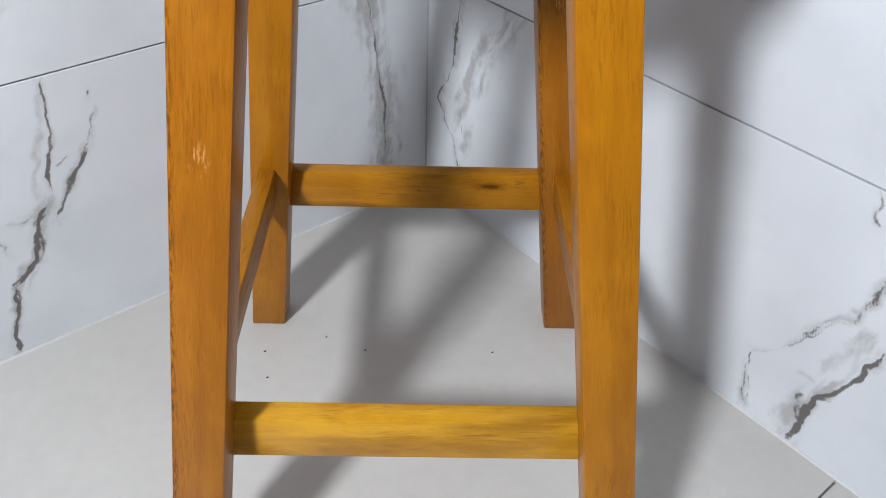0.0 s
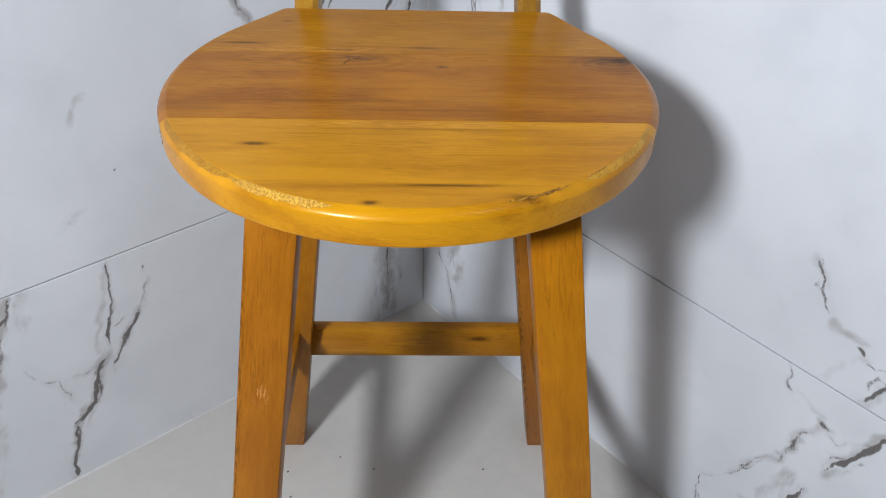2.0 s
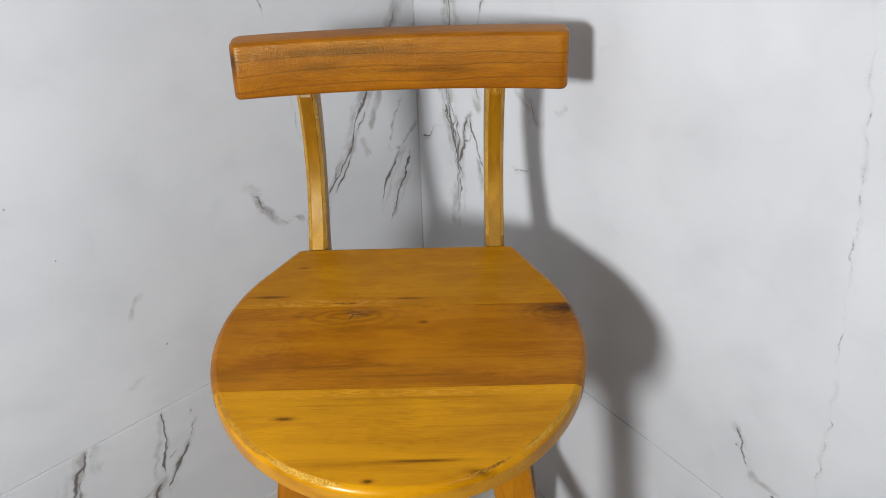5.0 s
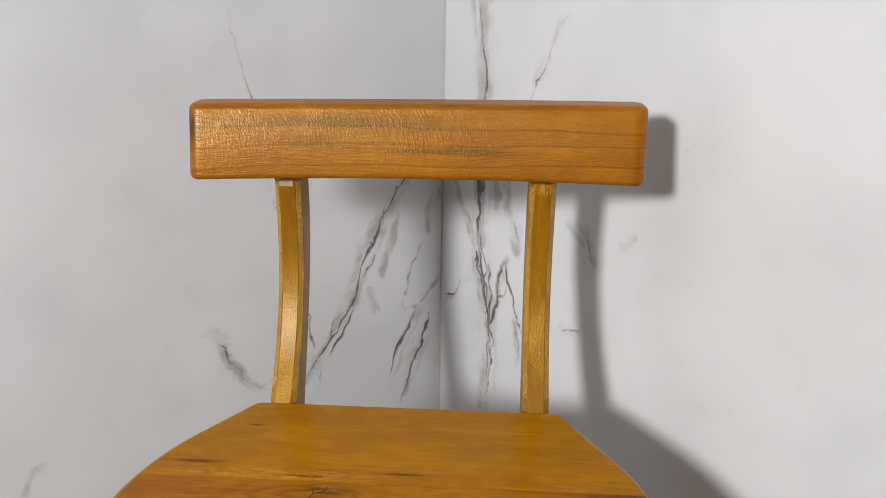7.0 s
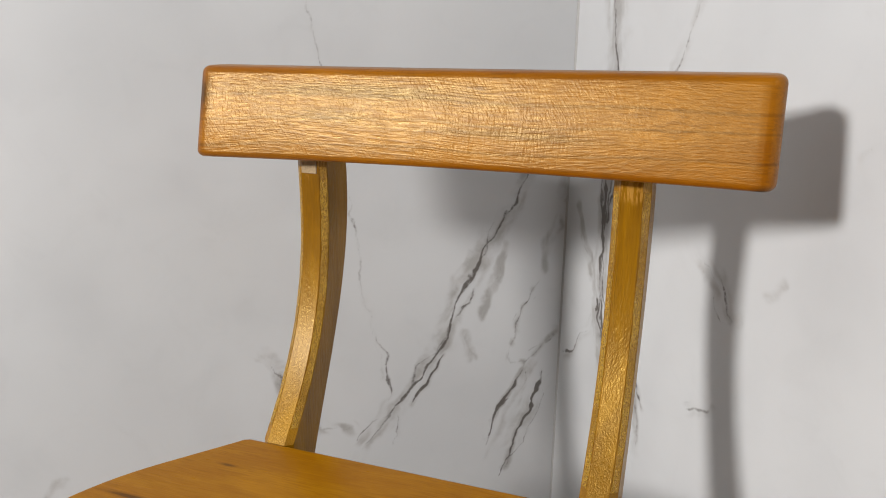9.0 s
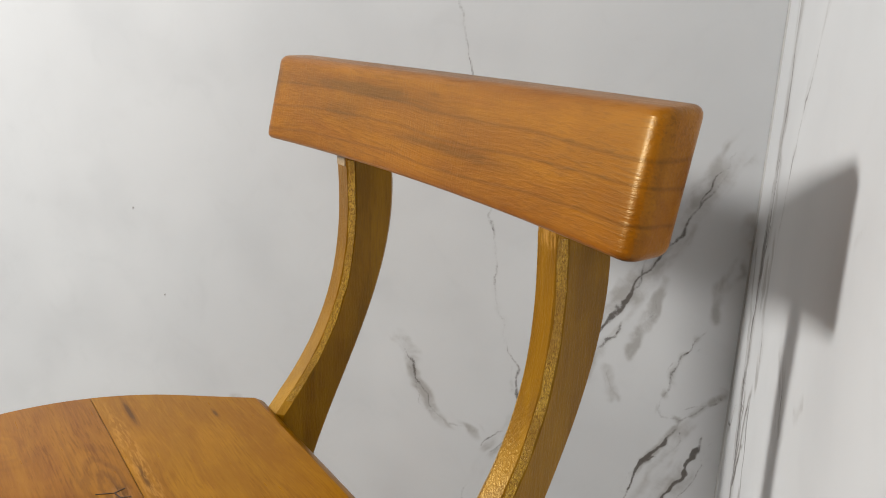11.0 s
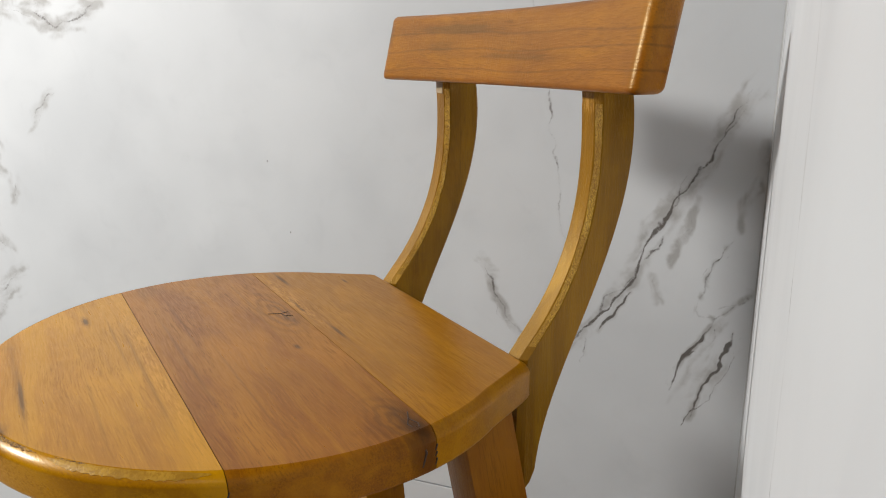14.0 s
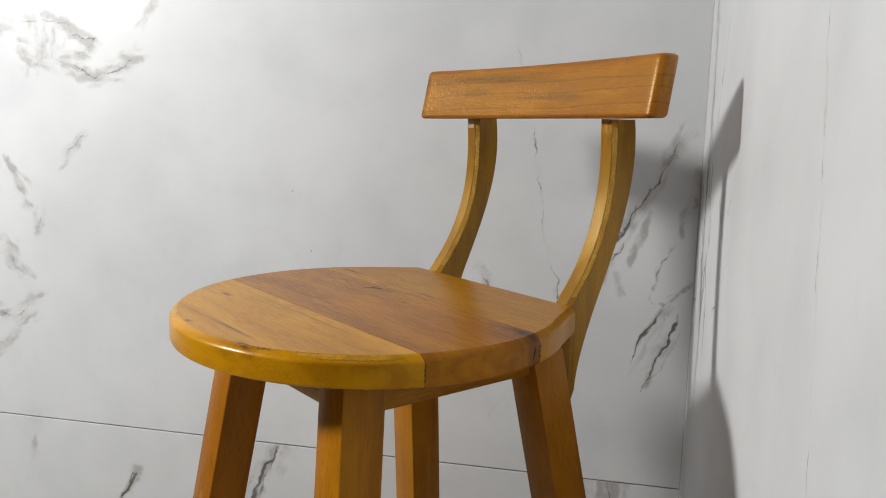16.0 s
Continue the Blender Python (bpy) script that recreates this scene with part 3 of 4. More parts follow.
SMUDGES_RIGHT = [
    ([(-0.205, 0.735), (-0.226, 0.722)], 0.0014, 0.01, 0.4, 0.6),
    ([(-0.228, 0.728), (-0.238, 0.705), (-0.247, 0.699)], 0.0022, 0.006, 0.7, 0.6),
    ([(-0.272, 0.728), (-0.29, 0.741)], 0.0012, 0.005, 0.4, 0.45),
    ([(-0.205, 0.618), (-0.232, 0.632)], 0.0022, 0.007, 0.65, 0.6),
    ([(-0.305, 0.79), (-0.318, 0.8)], 0.0012, 0.004, 0.25, 0.45),
    ([(-0.33, 0.826), (-0.338, 0.834)], 0.0012, 0.004, 0.25, 0.45),
    ([(-0.3, 0.395), (-0.33, 0.415)], 0.0012, 0.01, 0.4, 0.5),
]
SPOTS_LEFT = [
    ([(-0.447, 0.425), (-0.4475, 0.423)], 0.0012, 0.002, 1.2, 0.2),
    ([(-0.495, 0.392), (-0.505, 0.384)], 0.001, 0.008, 0.4, 0.5),
    ([(-0.462, 0.52), (-0.476, 0.498)], 0.0012, 0.006, 0.4, 0.55),
    ([(-0.532, 0.618), (-0.5324, 0.617)], 0.001, 0.002, 1.2, 0.2),
    ([(-0.562, 0.709), (-0.5624, 0.708)], 0.001, 0.002, 1.2, 0.2),
]


def figure(a, z, veins, seed):
    n1, n2, n3 = lattice(seed), lattice(seed + 1), lattice(seed + 2)
    wob = lambda f, g: (f(a * g + 31, z * g + 17) - 0.5)  # noqa: E731

    def warped(big, k):
        pa = a + big * wob(n1, 22 + k) + 0.007 * wob(n2, 75 + k) + 0.0022 * wob(n3, 200)
        pz = z + big * wob(n2, 22 + k) + 0.007 * wob(n3, 75 + k) + 0.0022 * wob(n1, 200)
        return pa, pz
    main, twin = warped(0.0045, 0), warped(0.022, 9)
    fat = 0.40 + 1.1 * n3(a * 52 + 5, z * 30 + 9) * n1(a * 130, z * 90)
    pale = 0.55 + 0.75 * n1(a * 37 + 11, z * 37 + 2)
    vein, smoke = np.zeros(a.shape), np.zeros(a.shape)
    for points, thin, wide, dark, grey in veins:
        d, s = along_line(*main, points)
        fade = np.clip(np.minimum(s, 1 - s) * 7, 0.12, 1)
        ex, ez = points[-1][0] - points[0][0], points[-1][1] - points[0][1]
        ex, ez = ex / math.hypot(ex, ez), ez / math.hypot(ex, ez)
        across, on = main[1] * ex - main[0] * ez, main[0] * ex + main[1] * ez
        torn = np.clip(1.35 * n2(across * 150 + 7, on * 22 + 3) + 0.40 * n3(across * 420, on * 90) - 0.20, 0.16, 1.15)
        w = 1.15 * thin * fat * fade
        vein = np.maximum(vein, dark * pale * np.clip(w / 0.0014, 0.45, 1) * np.exp(-(d / np.maximum(w, 0.0014)) ** 2))
        smoke = np.maximum(smoke, grey * torn * np.exp(-(d / (wide * (0.55 + 0.95 * fat))) ** 2.2))
        if grey > 0.55:
            d2, _ = along_line(*twin, points)
            vein = np.maximum(vein, 0.6 * dark * torn * np.exp(-(d2 / np.maximum(0.9 * thin * fat * fade, 0.0013)) ** 2))
    return vein, smoke


def spread(lo, hi, marks):
    """Steps from lo to hi; marks: (start, step) of stretches, each good up to the next start."""
    out = [np.array([lo])]
    starts = [m[0] for m in marks[1:]] + [9.0]
    for (p, step), q in zip(marks, starts):
        p, q = max(p, lo), min(q, hi)
        if q - p > 0.004:
            out.append(np.linspace(p, q, max(2, int(round((q - p) / step))) + 1)[1:])
    out = np.concatenate(out)
    out[-1] = hi
    return out


def tile_sheet(name, wall, a0, a1, z0, z1, veins, seed, step, parent, label="", at=0.0):
    """One wall tile: a 9 mm slab with a softened rim, its face on the wall's plane."""
    lip = 0.0004
    along = ((-9.0, 2.5 * step), (-1.09, 1.6 * step), (-0.78, step), (-0.30, 0.66 * step))
    upward = ((-9.0, step), (0.40, 0.74 * step), (0.90, 1.4 * step), (1.0, 4 * step))
    A, Z = (np.r_[lo, spread(lo + lip, hi - lip, marks), hi] for lo, hi, marks in ((a0, a1, along), (z0, z1, upward)))
    ga, gz = np.meshgrid(A, Z, indexing="ij")
    depth = np.zeros(ga.shape)
    depth[0, :] = depth[-1, :] = depth[:, 0] = depth[:, -1] = lip
    co = np.zeros((ga.size + 4, 3))
    na, nz = len(A), len(Z)
    flat = (lambda p, d: np.stack([p[0], at + d, p[1]], -1)) if wall == "left" else (lambda p, d: np.stack([d, p[0], p[1]], -1))
    co[:ga.size] = flat((ga.ravel(), gz.ravel()), depth.ravel())
    ca, cz = np.array([a0, a1, a1, a0]), np.array([z0, z0, z1, z1])
    co[ga.size:] = flat((ca, cz), np.full(4, 0.009))
    idx = np.arange(ga.size).reshape(na, nz)
    quads = np.stack([idx[:-1, :-1], idx[1:, :-1], idx[1:, 1:], idx[:-1, 1:]], -1).reshape(-1, 4)
    faces = quads.tolist()
    k = ga.size
    faces += [idx[:, 0].tolist() + [k + 1, k], idx[-1, :].tolist() + [k + 2, k + 1],
              idx[::-1, -1].tolist() + [k + 3, k + 2], idx[0, ::-1].tolist() + [k, k + 3]]
    me = bpy.data.meshes.new(name)
    me.from_pydata(co.tolist(), [], faces)
    v, s = figure(ga.ravel(), gz.ravel(), veins, seed)
    for key, values in (("vein", v), ("smoke", s)):
        att = me.attributes.new(key, "FLOAT", "POINT")
        att.data.foreach_set("value", np.r_[values, np.zeros(4)].astype(np.float32))
    bm = bmesh.new()
    bm.from_mesh(me)
    bmesh.ops.recalc_face_normals(bm, faces=bm.faces)
    bm.to_mesh(me)
    bm.free()
    me.materials.append(MARBLE)
    ob = new(name, me)
    ob.parent = parent
    return tagged(ob, label) if label else ob


JOINT, GAP, END = 0.3175, 0.0010, -1.0


def slab(name, label, category, *xyz, mat=UNSEEN_DARK):
    return tagged(to_object(name, box(bmesh.new(), *xyz), mat), label, category, kind="structure")


wall_left = slab("wall_north", "white marble-look tiled wall with grey veins behind the stool", "wall", -2.4, 0.12, 0.008, 0.12, -0.02, 2.5, mat=GROUT)
wall_right = slab("wall_east", "white marble-look tiled wall with grey veins beside the stool", "wall", 0.008, 0.12, -2.6, 0.0075, -0.02, 2.5, mat=GROUT)
tile_sheet("tile", "left", -1.2, -0.0012, 0.002, JOINT - GAP, VEINS_LEFT + VEINS_LEFT_LOW + FAR_LEFT_LOW, 11, 0.0018, wall_left)
tile_sheet("tile", "left", -1.2, -0.0012, JOINT + GAP, 1.12, VEINS_LEFT_HIGH + CORNER_LEFT + CORNER_LEFT_LOW + FAR_LEFT + FAR_LEFT_MID + SPOTS_LEFT, 21, 0.0018, wall_left)
tile_sheet("tile", "left", -2.4, -1.2024, 0.002, JOINT - GAP, [], 31, 0.2, wall_left)
tile_sheet("tile", "left", -2.4, -1.2024, JOINT + GAP, 1.12, [], 31, 0.2, wall_left)
tile_sheet("tile", "left", -2.4, -0.0012, 1.1224, 2.5, [], 31, 0.2, wall_left)
tile_sheet("tile", "right", END, -0.0012, 0.002, JOINT - GAP, VEINS_RIGHT + VEINS_RIGHT_LOW, 41, 0.0018, wall_right)
tile_sheet("tile", "right", END, -0.0012, JOINT + GAP, 1.12, VEINS_RIGHT_HIGH + VEINS_RIGHT_TOP + CORNER_RIGHT + CORNER_RIGHT_LOW + SMUDGES_RIGHT, 51, 0.0018, wall_right)
tile_sheet("tile", "right", END, -0.0012, 1.1224, 2.5, [], 61, 0.2, wall_right)

for z0, z1 in ((0.002, JOINT - GAP), (JOINT + GAP, 1.12), (1.1224, 2.5)):
    tile_sheet("tile", "right", -2.6, END - 0.0024, z0, z1, [], 71, 0.2, wall_right)

floor = slab("floor", "pale greige matt floor tiles with thin grey joints", "floor", -2.4, 0.12, -2.6, 0.12, -0.06, -0.007, mat=GROUT)
FLOOR_JOINTS_X, FLOOR_JOINTS_Y = (-2.4, -1.6, -0.8, -0.0), (-2.6, -2.278, -1.478, -0.678, 0.12)
# unseen walls and ceiling, added to close the room and hold down bounced light
slab("wall_south", "unseen dark grey wall behind the camera, added to limit bounced light", "wall", -2.5, 0.12, -2.7, -2.6, -0.02, 2.5)
slab("wall_west", "unseen dark grey wall at the far side, added to limit bounced light", "wall", -2.5, -2.4, -2.6, 0.12, -0.02, 2.5)
slab("ceiling", "unseen dark grey ceiling, added to limit bounced light", "ceiling", -2.5, 0.12, -2.7, 0.12, 2.5, 2.6)


def bead(name, a, b, parent_label, mat=CAULK):
    """A thin fillet of caulk in the angle between wall and floor, or wall and wall."""
    bm = bmesh.new()
    a, b = Vector(a), Vector(b)
    r = 0.0014 if abs(a.z - b.z) > 0.1 else 0.0022
    if abs(a.z - b.z) > 0.1:
        quad = [(-r, 0, 0), (0, -r, 0), (0.004, -r, 0), (0.004, 0.004, 0), (-r, 0.004, 0)]
    elif abs(a.x - b.x) > 0.1:
        quad = [(0, -r, 0), (0, 0, r), (0, 0.004, r), (0, 0.004, -0.004), (0, -r, -0.004)]
    else:
        quad = [(-r, 0, 0), (0, 0, r), (0.004, 0, r), (0.004, 0, -0.004), (-r, 0, -0.004)]
    la = [bm.verts.new(a + Vector(q)) for q in quad]
    lb = [bm.verts.new(b + Vector(q)) for q in quad]
    for i in range(5):
        bm.faces.new((la[i], la[(i + 1) % 5], lb[(i + 1) % 5], lb[i]))
    bm.faces.new(la[::-1])
    bm.faces.new(lb)
    return tagged(to_object(name, bm, mat), parent_label, "trim", kind="structure")


bead("trim", (-2.4, 0, 0), (0, 0, 0), "thin pale caulk line between wall tiles and floor")
bead("trim", (0, -2.6, 0), (0, 0, 0), "thin pale caulk line between wall tiles and floor")
bead("trim", (0, 0, 0), (0, 0, 2.5), "thin grey grout line where two tiled walls meet", CORNER)

# ---------------------------------------------------------------- the stool
stool = new("bar_stool")
stool.matrix_world = pose(-0.2296, -0.2696, 0, 0, 0, -39.0)
tagged(stool, "varnished honey-coloured wooden bar stool with round plank seat and low backrest", "stool")

TOP, UNDER = 0.643, 0.6185
CENTRE, RADIUS = -0.1465, 0.1780


def seat_rim():
    """The seat's outline from above: a disc whose back is cut straight."""
    pts = []
    start = math.atan2(-0.045 - CENTRE, math.sqrt(RADIUS ** 2 - (0.045 + CENTRE) ** 2))
    for k in range(97):
        a = start - (math.pi + 2 * start) * k / 96
        pts.append((1.027 * RADIUS * math.cos(a) - 0.0034, CENTRE + RADIUS * math.sin(a)))
    for u, w in ((-0.127, -0.008), (-0.122, -0.001), (-0.115, 0.002), (0.114, 0.002), (0.121, -0.001), (0.126, -0.008)):
        pts.append((u, w))
    return pts


# the worn bevel round the top of the seat: distance in from the rim, and height
BEVEL = ((0.0, TOP - 0.0060), (0.0004, TOP - 0.0050), (0.0013, TOP - 0.0037), (0.0030, TOP - 0.0021), (0.0050, TOP - 0.0008), (0.0060, TOP - 0.0003), (0.0068, TOP))


def seat_plank(lo, hi, mat, label):
    """One plank: the whole rounded disc, sawn off at its two seams."""
    pts = np.array(seat_rim())
    tang = np.roll(pts, -1, 0) - np.roll(pts, 1, 0)
    tang /= np.linalg.norm(tang, axis=1)[:, None]
    inward = np.stack([tang[:, 1], -tang[:, 0]], 1)
    if ((pts.mean(0) - pts) * inward).sum() < 0:
        inward = -inward
    bm = bmesh.new()
    rings = []
    for inset, z in ((0.0020, UNDER), (0.0006, UNDER + 0.0006), (0.0, UNDER + 0.0020), (0.0, UNDER + 0.0028), (0.0, TOP - 0.0068)) + BEVEL:
        rings.append([bm.verts.new((u, w, z)) for u, w in pts + inset * inward])
    bm.faces.new(rings[0][::-1])
    bm.faces.new(rings[-1])
    for r, s in zip(rings, rings[1:]):
        for i in range(len(pts)):
            j = (i + 1) % len(pts)
            bm.faces.new((r[i], r[j], s[j], s[i]))
    for at, way in ((lo, -1), (hi, 1)):
        if abs(at) > 0.3 or at > 0.02:
            continue
        r = bmesh.ops.bisect_plane(bm, geom=bm.verts[:] + bm.edges[:] + bm.faces[:], plane_co=(0, at, 0), plane_no=(0, way, 0), clear_outer=True)
        rim = [e for e in r["geom_cut"] if isinstance(e, bmesh.types.BMEdge)]
        bmesh.ops.edgeloop_fill(bm, edges=rim)
    return part("seat_plank", bm, mat, stool, label)


SEAM = 0.00022
FRONT = seat_plank(-0.40, -0.211 - SEAM, HONEY, "pale honey front plank of the seat")
MIDDLE = seat_plank(-0.211 + SEAM, -0.0995 - SEAM, AMBER, "darker amber middle plank with knots")
seat_plank(-0.0995 + SEAM, 0.05, OCHRE, "ochre rear plank of the seat")


def lerp(a, b, t):
    return a + (b - a) * t


for w in (-0.211, -0.0995):
    part("seat_joint", box(bmesh.new(), -0.155, 0.155, w - 0.004, w + 0.004, UNDER + 0.001, TOP - 0.0012), GLUE, stool, "dark glued seam between seat planks")


def worn_bevel(parent, a0, a1, mat, label, low, high, seed):
    """A stretch of the seat's bevel where the varnish has gone: a thin skin with ragged ends and edges, between two angles."""
    rng = random.Random(seed)
    bm = bmesh.new()
    n = max(6, int(abs(a1 - a0) / 0.6))
    rows, lows, highs = [], [rng.random() for _ in range(n + 1)], [rng.random() for _ in range(n + 1)]
    for i in range(n + 1):
        t = i / n
        full = min(1.0, 5.0 * min(t, 1 - t) + 0.12)
        mid_ = (low + high) / 2
        lo, hi = lerp(mid_, low + 0.6 * lows[i], full), lerp(mid_, high - 0.6 * highs[i], full)
        a = radians(lerp(a0, a1, t))
        rim = Vector((1.027 * RADIUS * math.cos(a) - 0.0034, CENTRE + RADIUS * math.sin(a), 0))
        out = Vector((math.cos(a) / 1.027, math.sin(a), 0)).normalized()
        row = []
        for k in range(5):
            q = lerp(lo, hi, k / 4)
            j = min(len(BEVEL) - 2, int(q))
            inset, z = (lerp(BEVEL[j][c], BEVEL[j + 1][c], q - j) for c in (0, 1))
            lean = Vector((out.x, out.y, 0.9)).normalized()
            row.append((rim - out * inset + Vector((0, 0, z)), lean))
        rows.append([[bm.verts.new(v + nrm * h) for v, nrm in row] for h in (0.00018, -0.0005)])
    for r, q in zip(rows, rows[1:]):
        for k in range(4):
            bm.faces.new((r[0][k], q[0][k], q[0][k + 1], r[0][k + 1]))
            bm.faces.new((r[1][k + 1], q[1][k + 1], q[1][k], r[1][k]))
        bm.faces.new((r[0][4], q[0][4], q[1][4], r[1][4]))
        bm.faces.new((r[1][0], q[1][0], q[0][0], r[0][0]))
    for r in (rows[0], rows[-1]):
        bm.faces.new(r[0] + r[1][::-1])
    bmesh.ops.recalc_face_normals(bm, faces=bm.faces[:])
    return part("worn_edge", bm, mat, parent, label)


worn_bevel(FRONT, -159, -125, DULL_EDGE, "dull brown worn edge", 2.2, 5.7, 3)
worn_bevel(FRONT, -127, -104, CHAFED_RIM, "rough chafed edge with golden glints painted in", 2.0, 5.5, 4)
worn_bevel(FRONT, -72, -56, CHIPPED, "chipped brown edge", 3.4, 5.4, 5)
worn_bevel(FRONT, -53, -24, PALE_EDGE, "dull pale worn edge", 2.2, 5.6, 6)
worn_bevel(FRONT, -52, -45, CHIPPED, "chipped brown edge", 4.5, 5.8, 7)


def crack(parent, points, width, normal):
    """A hairline crack: a sliver of dark filler a fraction proud of the varnish."""
    bm = bmesh.new()
    up = Vector(normal) * 0.0003
    for p, q in zip(points, points[1:]):
        p, q = Vector(p), Vector(q)
        side = (q - p).cross(Vector(normal)).normalized() * width / 2
        prism(bm, [p - side - up, p + side - up, q + side - up, q - side - up], [p - side * 0.6 + up, p + side * 0.6 + up, q + side * 0.6 + up, q - side * 0.6 + up])
    return part("crack", bm, DARK, parent, "dark hairline crack in the wood")


crack(MIDDLE, [(-0.056, -0.121, TOP), (-0.052, -0.112, TOP), (-0.054, -0.106, TOP)], 0.0008, (0, 0, 1))
crack(MIDDLE, [(-0.052, -0.112, TOP), (-0.046, -0.110, TOP), (-0.044, -0.105, TOP)], 0.0007, (0, 0, 1))
crack(MIDDLE, [(0.1735, -0.1080, 0.6372), (0.1752, -0.1065, 0.6320), (0.1752, -0.1090, 0.6240)], 0.0014, (1, 0, 0))
crack(MIDDLE, [(0.146, -0.1035, TOP), (0.154, -0.1070, TOP), (0.161, -0.1045, TOP), (0.1655, -0.1060, TOP)], 0.0009, (0, 0, 1))
crack(MIDDLE, [(0.154, -0.1070, TOP), (0.160, -0.1105, TOP), (0.1640, -0.1095, TOP)], 0.0008, (0, 0, 1))
for side in (-1, 1):
    for w in (-0.211, -0.0995):
        u = side * 1.027 * math.sqrt(RADIUS ** 2 - (w - CENTRE) ** 2) - 0.0034
        out = Vector((u, w - CENTRE, 0)).normalized()
        for z0, z1 in ((0.6345, 0.6310), (0.6300, 0.6275), (0.6262, 0.6225)):
            crack(MIDDLE, [(u, w + 0.0008, z0), (u + 0.0006 * out.y, w - 0.0006, z1)], 0.0011, out)
LEG_TOP = UNDER - 0.0005
crack(stool, [(0.1150, -0.0472, 0.6135), (0.1172, -0.0492, 0.5985)], 0.0024, (0.71, -0.71, 0))


def leg(side, front, mat, label):
    """A square splayed leg; side -1 or 1, front True for the pair under the sitter's knees."""
    def quad(z):
        t = z / 0.6
        ui, uo = side * lerp(0.157, 0.077, t), side * lerp(0.196, 0.114, t)
        w = lerp(-0.331, -0.248, t) if front else lerp(0.038, -0.047, t)
        d = 0.040
        return [(ui, w, z), (uo, w, z), (uo, w + d, z), (ui, w + d, z)]
    bm = prism(bmesh.new(), quad(0.0), quad(LEG_TOP), 0.0022)
    foot, head = (sum((Vector(p) for p in quad(z)), Vector()) / 4 for z in (0.0, LEG_TOP))
    frame_ = Matrix.Translation(foot) @ Vector((0, 0, 1)).rotation_difference(head - foot).to_matrix().to_4x4()
    bm.transform(frame_.inverted())
    ob = part("leg", bm, mat, stool, label)
    ob.matrix_local = frame_
    return ob


leg(-1, True, LEG_L, "reddish wooden leg with coarse dark grain")
leg(1, True, LEG_R, "golden wooden leg")
leg(-1, False, LEG_R, "golden wooden leg")
leg(1, False, LEG_L, "reddish wooden leg")


def bar(name, u0, u1, w0, w1, z0, z1, mat, label, lean=0.13, taper=0.0):
    """A rail across the stool whose ends follow the legs' splay."""
    mid = (z0 + z1) / 2
    def end(side, z):
        return side * (abs(u1 if side > 0 else u0) - lean * (z - mid))
    low = [(end(-1, z0), w0, z0), (end(1, z0), w0, z0), (end(1, z0), w1, z0), (end(-1, z0), w1, z0)]
    high = [(end(-1, z1), w0 + taper, z1), (end(1, z1), w0 + taper, z1), (end(1, z1), w1 + taper, z1), (end(-1, z1), w1 + taper, z1)]
    return part(name, prism(bmesh.new(), low, high, 0.002), mat, stool, label)


bar("stretcher", -0.137, 0.137, -0.272, -0.253, 0.161, 0.205, LIT_FRONT_BAR, "golden front stretcher rail, coloured lighter as if fully lit")
bar("stretcher", -0.135, 0.135, 0.030, 0.047, 0.183, 0.227, BAR, "rear stretcher rail with a dark knot")


def side_bar(side, u, thick, z0, z1, w0, w1, mat, name, label, tilt=0.0):
    def quad(w):
        a, b = side * (u - thick / 2), side * (u + thick / 2)
        return [(a + side * tilt, w, z0), (b + side * tilt, w, z0), (b, w, z1), (a, w, z1)]
    return part(name, prism(bmesh.new(), quad(w0), quad(w1), 0.002), mat, stool, label)


SIDE = wood("side_rail_wood", (0.3192, 0.1312, 0.0052), (0.2478, 0.0902, 0.0030), (0.0924, 0.0303, 0.0012), "y", 0.36, 9.1, 0.9)
for s in (-1, 1):
    side_bar(s, 0.146, 0.017, 0.205, 0.247, -0.275, 0.012, SIDE, "stretcher", "side stretcher rail", 0.004)
    side_bar(s, 0.100, 0.018, 0.582, LEG_TOP, -0.212, -0.043, SIDE, "apron", "side apron under the seat")
bar("apron", -0.090, 0.090, -0.240, -0.222, 0.582, LEG_TOP, BAR, "front apron under the seat", 0.0)
bar("apron", -0.090, 0.090, -0.030, -0.012, 0.582, LEG_TOP, BAR, "rear apron under the seat", 0.0)


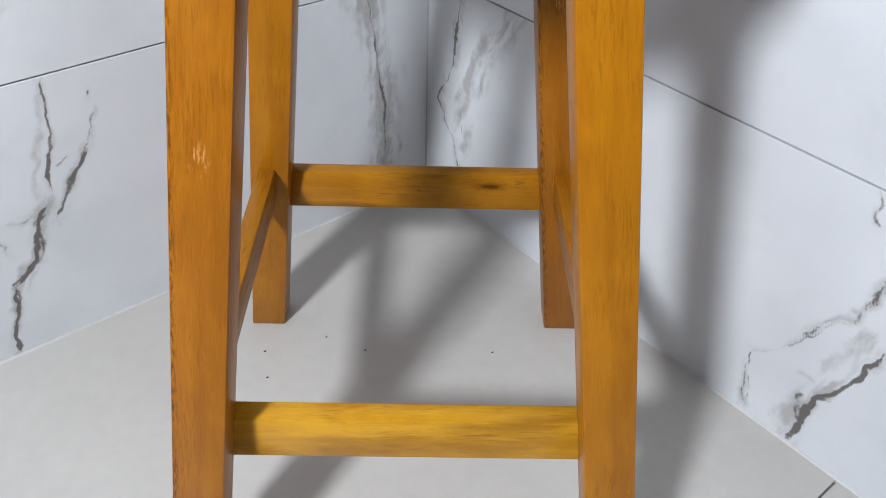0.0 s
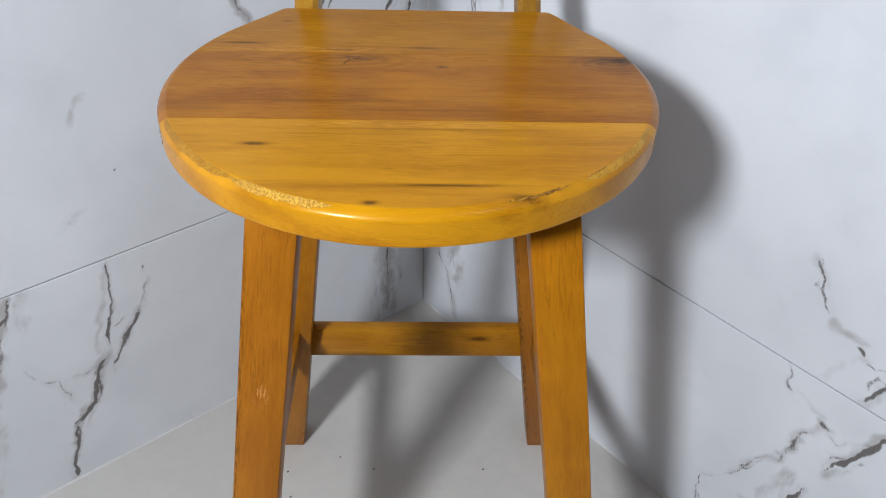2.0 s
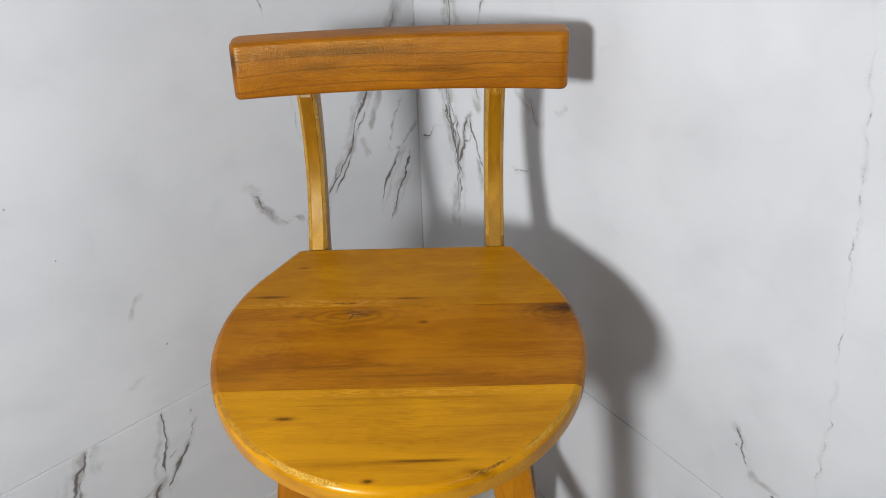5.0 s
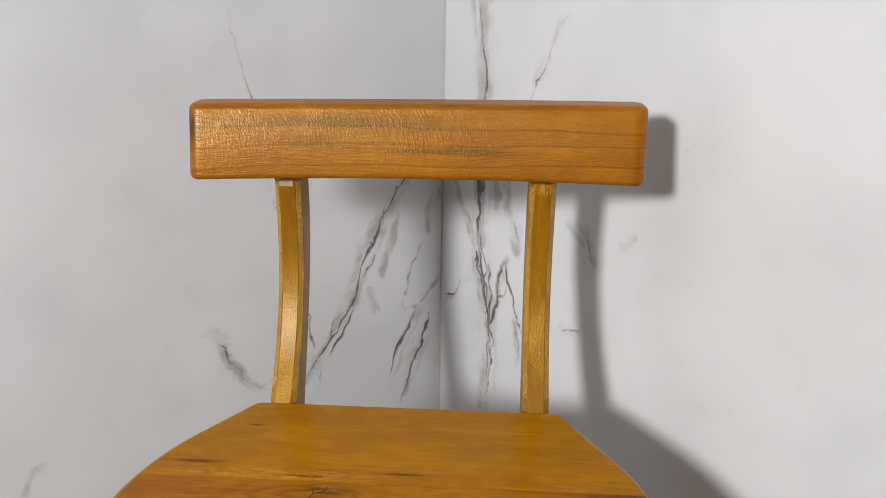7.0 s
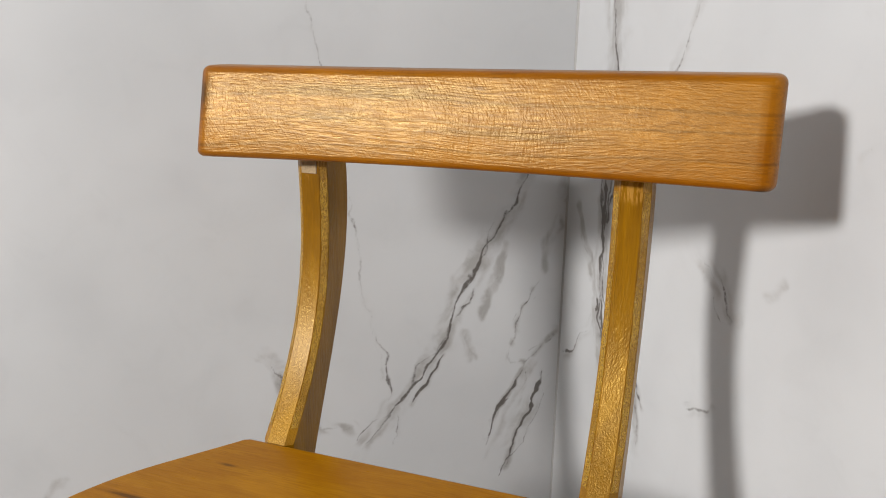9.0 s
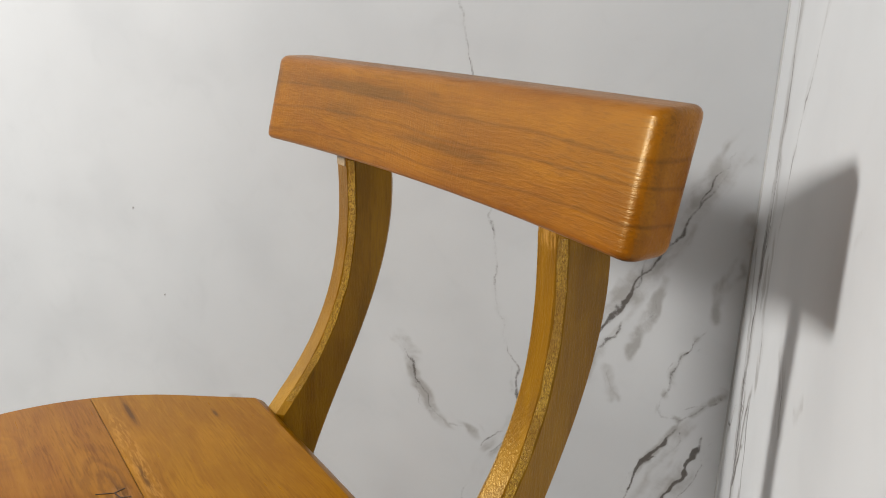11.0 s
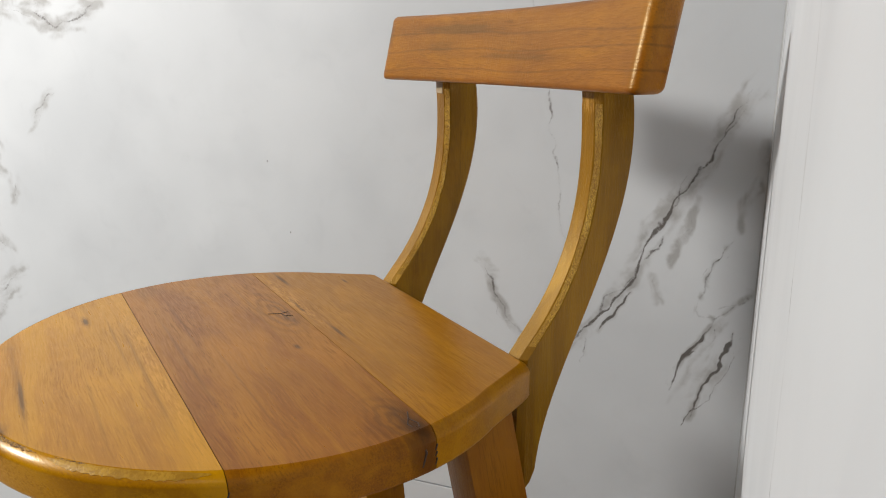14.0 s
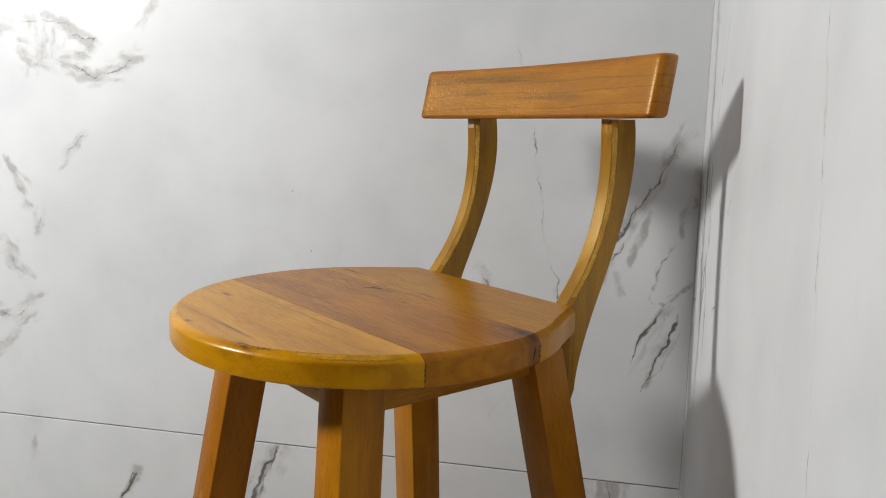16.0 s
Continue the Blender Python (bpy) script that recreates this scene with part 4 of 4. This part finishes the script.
def back_post(side):
    """A sawn, swept post: curved in profile, flat on its sides."""
    zs = np.linspace(0.540, 0.8155, 34)
    lean = np.polyfit([0.643, 0.665, 0.693, 0.727, 0.762, 0.8155], [0.002, 0.0195, 0.0370, 0.0490, 0.0540, 0.0530], 3)
    front = np.where(zs > 0.6405, np.polyval(lean, zs), 0.0)
    sweep = np.polyfit([0.545, 0.580, 0.618, 0.655, 0.691, 0.735, 0.768, 0.8155], [0.0145, 0.0205, 0.0310, 0.0470, 0.0660, 0.0805, 0.0855, 0.0850], 4)
    rear = np.polyval(sweep, zs)
    rear -= 0.012 * np.clip((0.558 - zs) / 0.018, 0, 1) ** 2
    bm = bmesh.new()
    rows = []
    for fw, rw, z in zip(front, rear, zs):
        a, b, c = (0.0900, 0.1108, 0.0044) if side > 0 else (0.0890, 0.1098, 0.0044)
        ring = [(a + c, fw), (b - c, fw), (b, fw + c), (b, rw - 0.5 * c), (b - 0.5 * c, rw), (a + 0.5 * c, rw), (a, rw - 0.5 * c), (a, fw + c)]
        rows.append([bm.verts.new((side * u, w, z)) for u, w in ring])
    n = len(rows[0])
    bm.faces.new(rows[0][::-1])
    bm.faces.new(rows[-1])
    for r, s in zip(rows, rows[1:]):
        for i in range(n):
            bm.faces.new((r[i], r[(i + 1) % n], s[(i + 1) % n], s[i]))
    post_ = part("back_post", bm, POST, stool, "swept post with rough bright front edge")
    # the chafed arrises down both sides of the front face, golden glint in their colour
    shake = np.random.default_rng(40 + side)
    a, b, c = (0.0900, 0.1108, 0.0044) if side > 0 else (0.0890, 0.1098, 0.0044)
    for edge, way in ((a, -1), (b, 1)):
        bm = bmesh.new()
        rows = []
        for fw, z in zip(front, zs):
            if not 0.6435 < z < 0.813:
                continue
            lo, hi = 0.06 + 0.16 * shake.random(), 0.94 - 0.14 * shake.random()
            ring = []
            for t, lift in ((lo, -0.0006), (hi, -0.0006), (hi, 0.00035), (lo, 0.00035)):
                u, w = edge - way * c * (1 - t), fw + c * t
                ring.append(bm.verts.new((side * (u + way * 0.7 * lift), w - 0.7 * lift, z)))
            rows.append(ring)
        bm.faces.new(rows[0][::-1])
        bm.faces.new(rows[-1])
        for r, s in zip(rows, rows[1:]):
            for i in range(4):
                bm.faces.new((r[i], r[(i + 1) % 4], s[(i + 1) % 4], s[i]))
        part("worn_edge", bm, CHAFED_GLINT, post_, "rough chafed edge with golden glints painted in")
    return post_


post = back_post(-1)
part("bare_patch", box(bmesh.new(), -0.1048, -0.0942, 0.0529, 0.0560, 0.8030, 0.8125, 0.0004, 1), BARE, post, "pale rough patch of bare wood")
back_post(1)


def back_board():
    """The backrest: a thick board, slightly hollow towards the sitter, leaning back a little."""
    bm = bmesh.new()
    n, half, thick = 28, 0.1725, 0.026
    rows = []
    for k in range(n + 1):
        u = lerp(-0.1685, half, k / n)
        sag = 0.012 * (1 - (u / half) ** 2)
        zt, zb = lerp(0.8685, 0.8735, k / n) - 0.0012 * math.sin(3.0 * k / n + 0.4), lerp(0.8125, 0.817, k / n)
        f0, f1 = 0.0275 + sag, 0.0400 + sag
        rows.append([bm.verts.new(q) for q in ((u, f0, zb), (u, f0 + thick, zb), (u, f1 + thick, zt), (u, f1, zt))])
    bm.faces.new(rows[0][::-1])
    bm.faces.new(rows[-1])
    long = []
    for r, s in zip(rows, rows[1:]):
        for i in range(4):
            j = (i + 1) % 4
            bm.faces.new((r[i], r[j], s[j], s[i]))
            long.append(bm.edges.get((r[i], s[i])))
    ends = [bm.edges.get((r[i], r[(i + 1) % 4])) for r in (rows[0], rows[-1]) for i in (1, 3)]
    bmesh.ops.bevel(bm, geom=ends, offset=0.0085, segments=5, affect="EDGES", profile=0.5)
    bm.normal_update()
    sharp = [e for e in bm.edges if len(e.link_faces) == 2 and e.calc_face_angle(0) > radians(45)]
    bmesh.ops.bevel(bm, geom=sharp, offset=0.0045, segments=4, affect="EDGES", profile=0.5)
    return part("backrest", bm, RAIL, stool, "thick backrest board with dark grain lines and rounded ends")


back_board()

# ---------------------------------------------------------------- floor tiles, one by one
for x0, x1 in zip(FLOOR_JOINTS_X, FLOOR_JOINTS_X[1:]):
    for y0, y1 in zip(FLOOR_JOINTS_Y, FLOOR_JOINTS_Y[1:]):
        g = 0.001
        bm = box(bmesh.new(), x0 + g, x1 - g, y0 + g, min(y1, 0.0) - g if y1 < 0 else -0.0005, -0.009, 0.0, 0.0008, 1)
        tile = to_object("tile", bm, FLOOR)
        tile.parent = floor

# ---------------------------------------------------------------- a few crumbs on the floor
bm = bmesh.new()
rng = np.random.default_rng(3)
for x, y in ((-0.369, -0.166), (-0.276, -0.236), (-0.387, -0.203), (-0.300, -0.190), (-0.160, -0.330)):
    n0 = len(bm.verts)
    bmesh.ops.create_icosphere(bm, subdivisions=1, radius=0.0011)
    bm.verts.ensure_lookup_table()
    for v in bm.verts[n0:]:
        v.co = Vector((x + v.co.x * 1.6, y + v.co.y, 0.0006 + v.co.z * 0.6)) + Vector(rng.uniform(-0.0003, 0.0003, 3))
tagged(to_object("crumbs", bm, DARK), "few tiny dark crumbs lying on the floor tiles", "crumbs", kind="stuff")
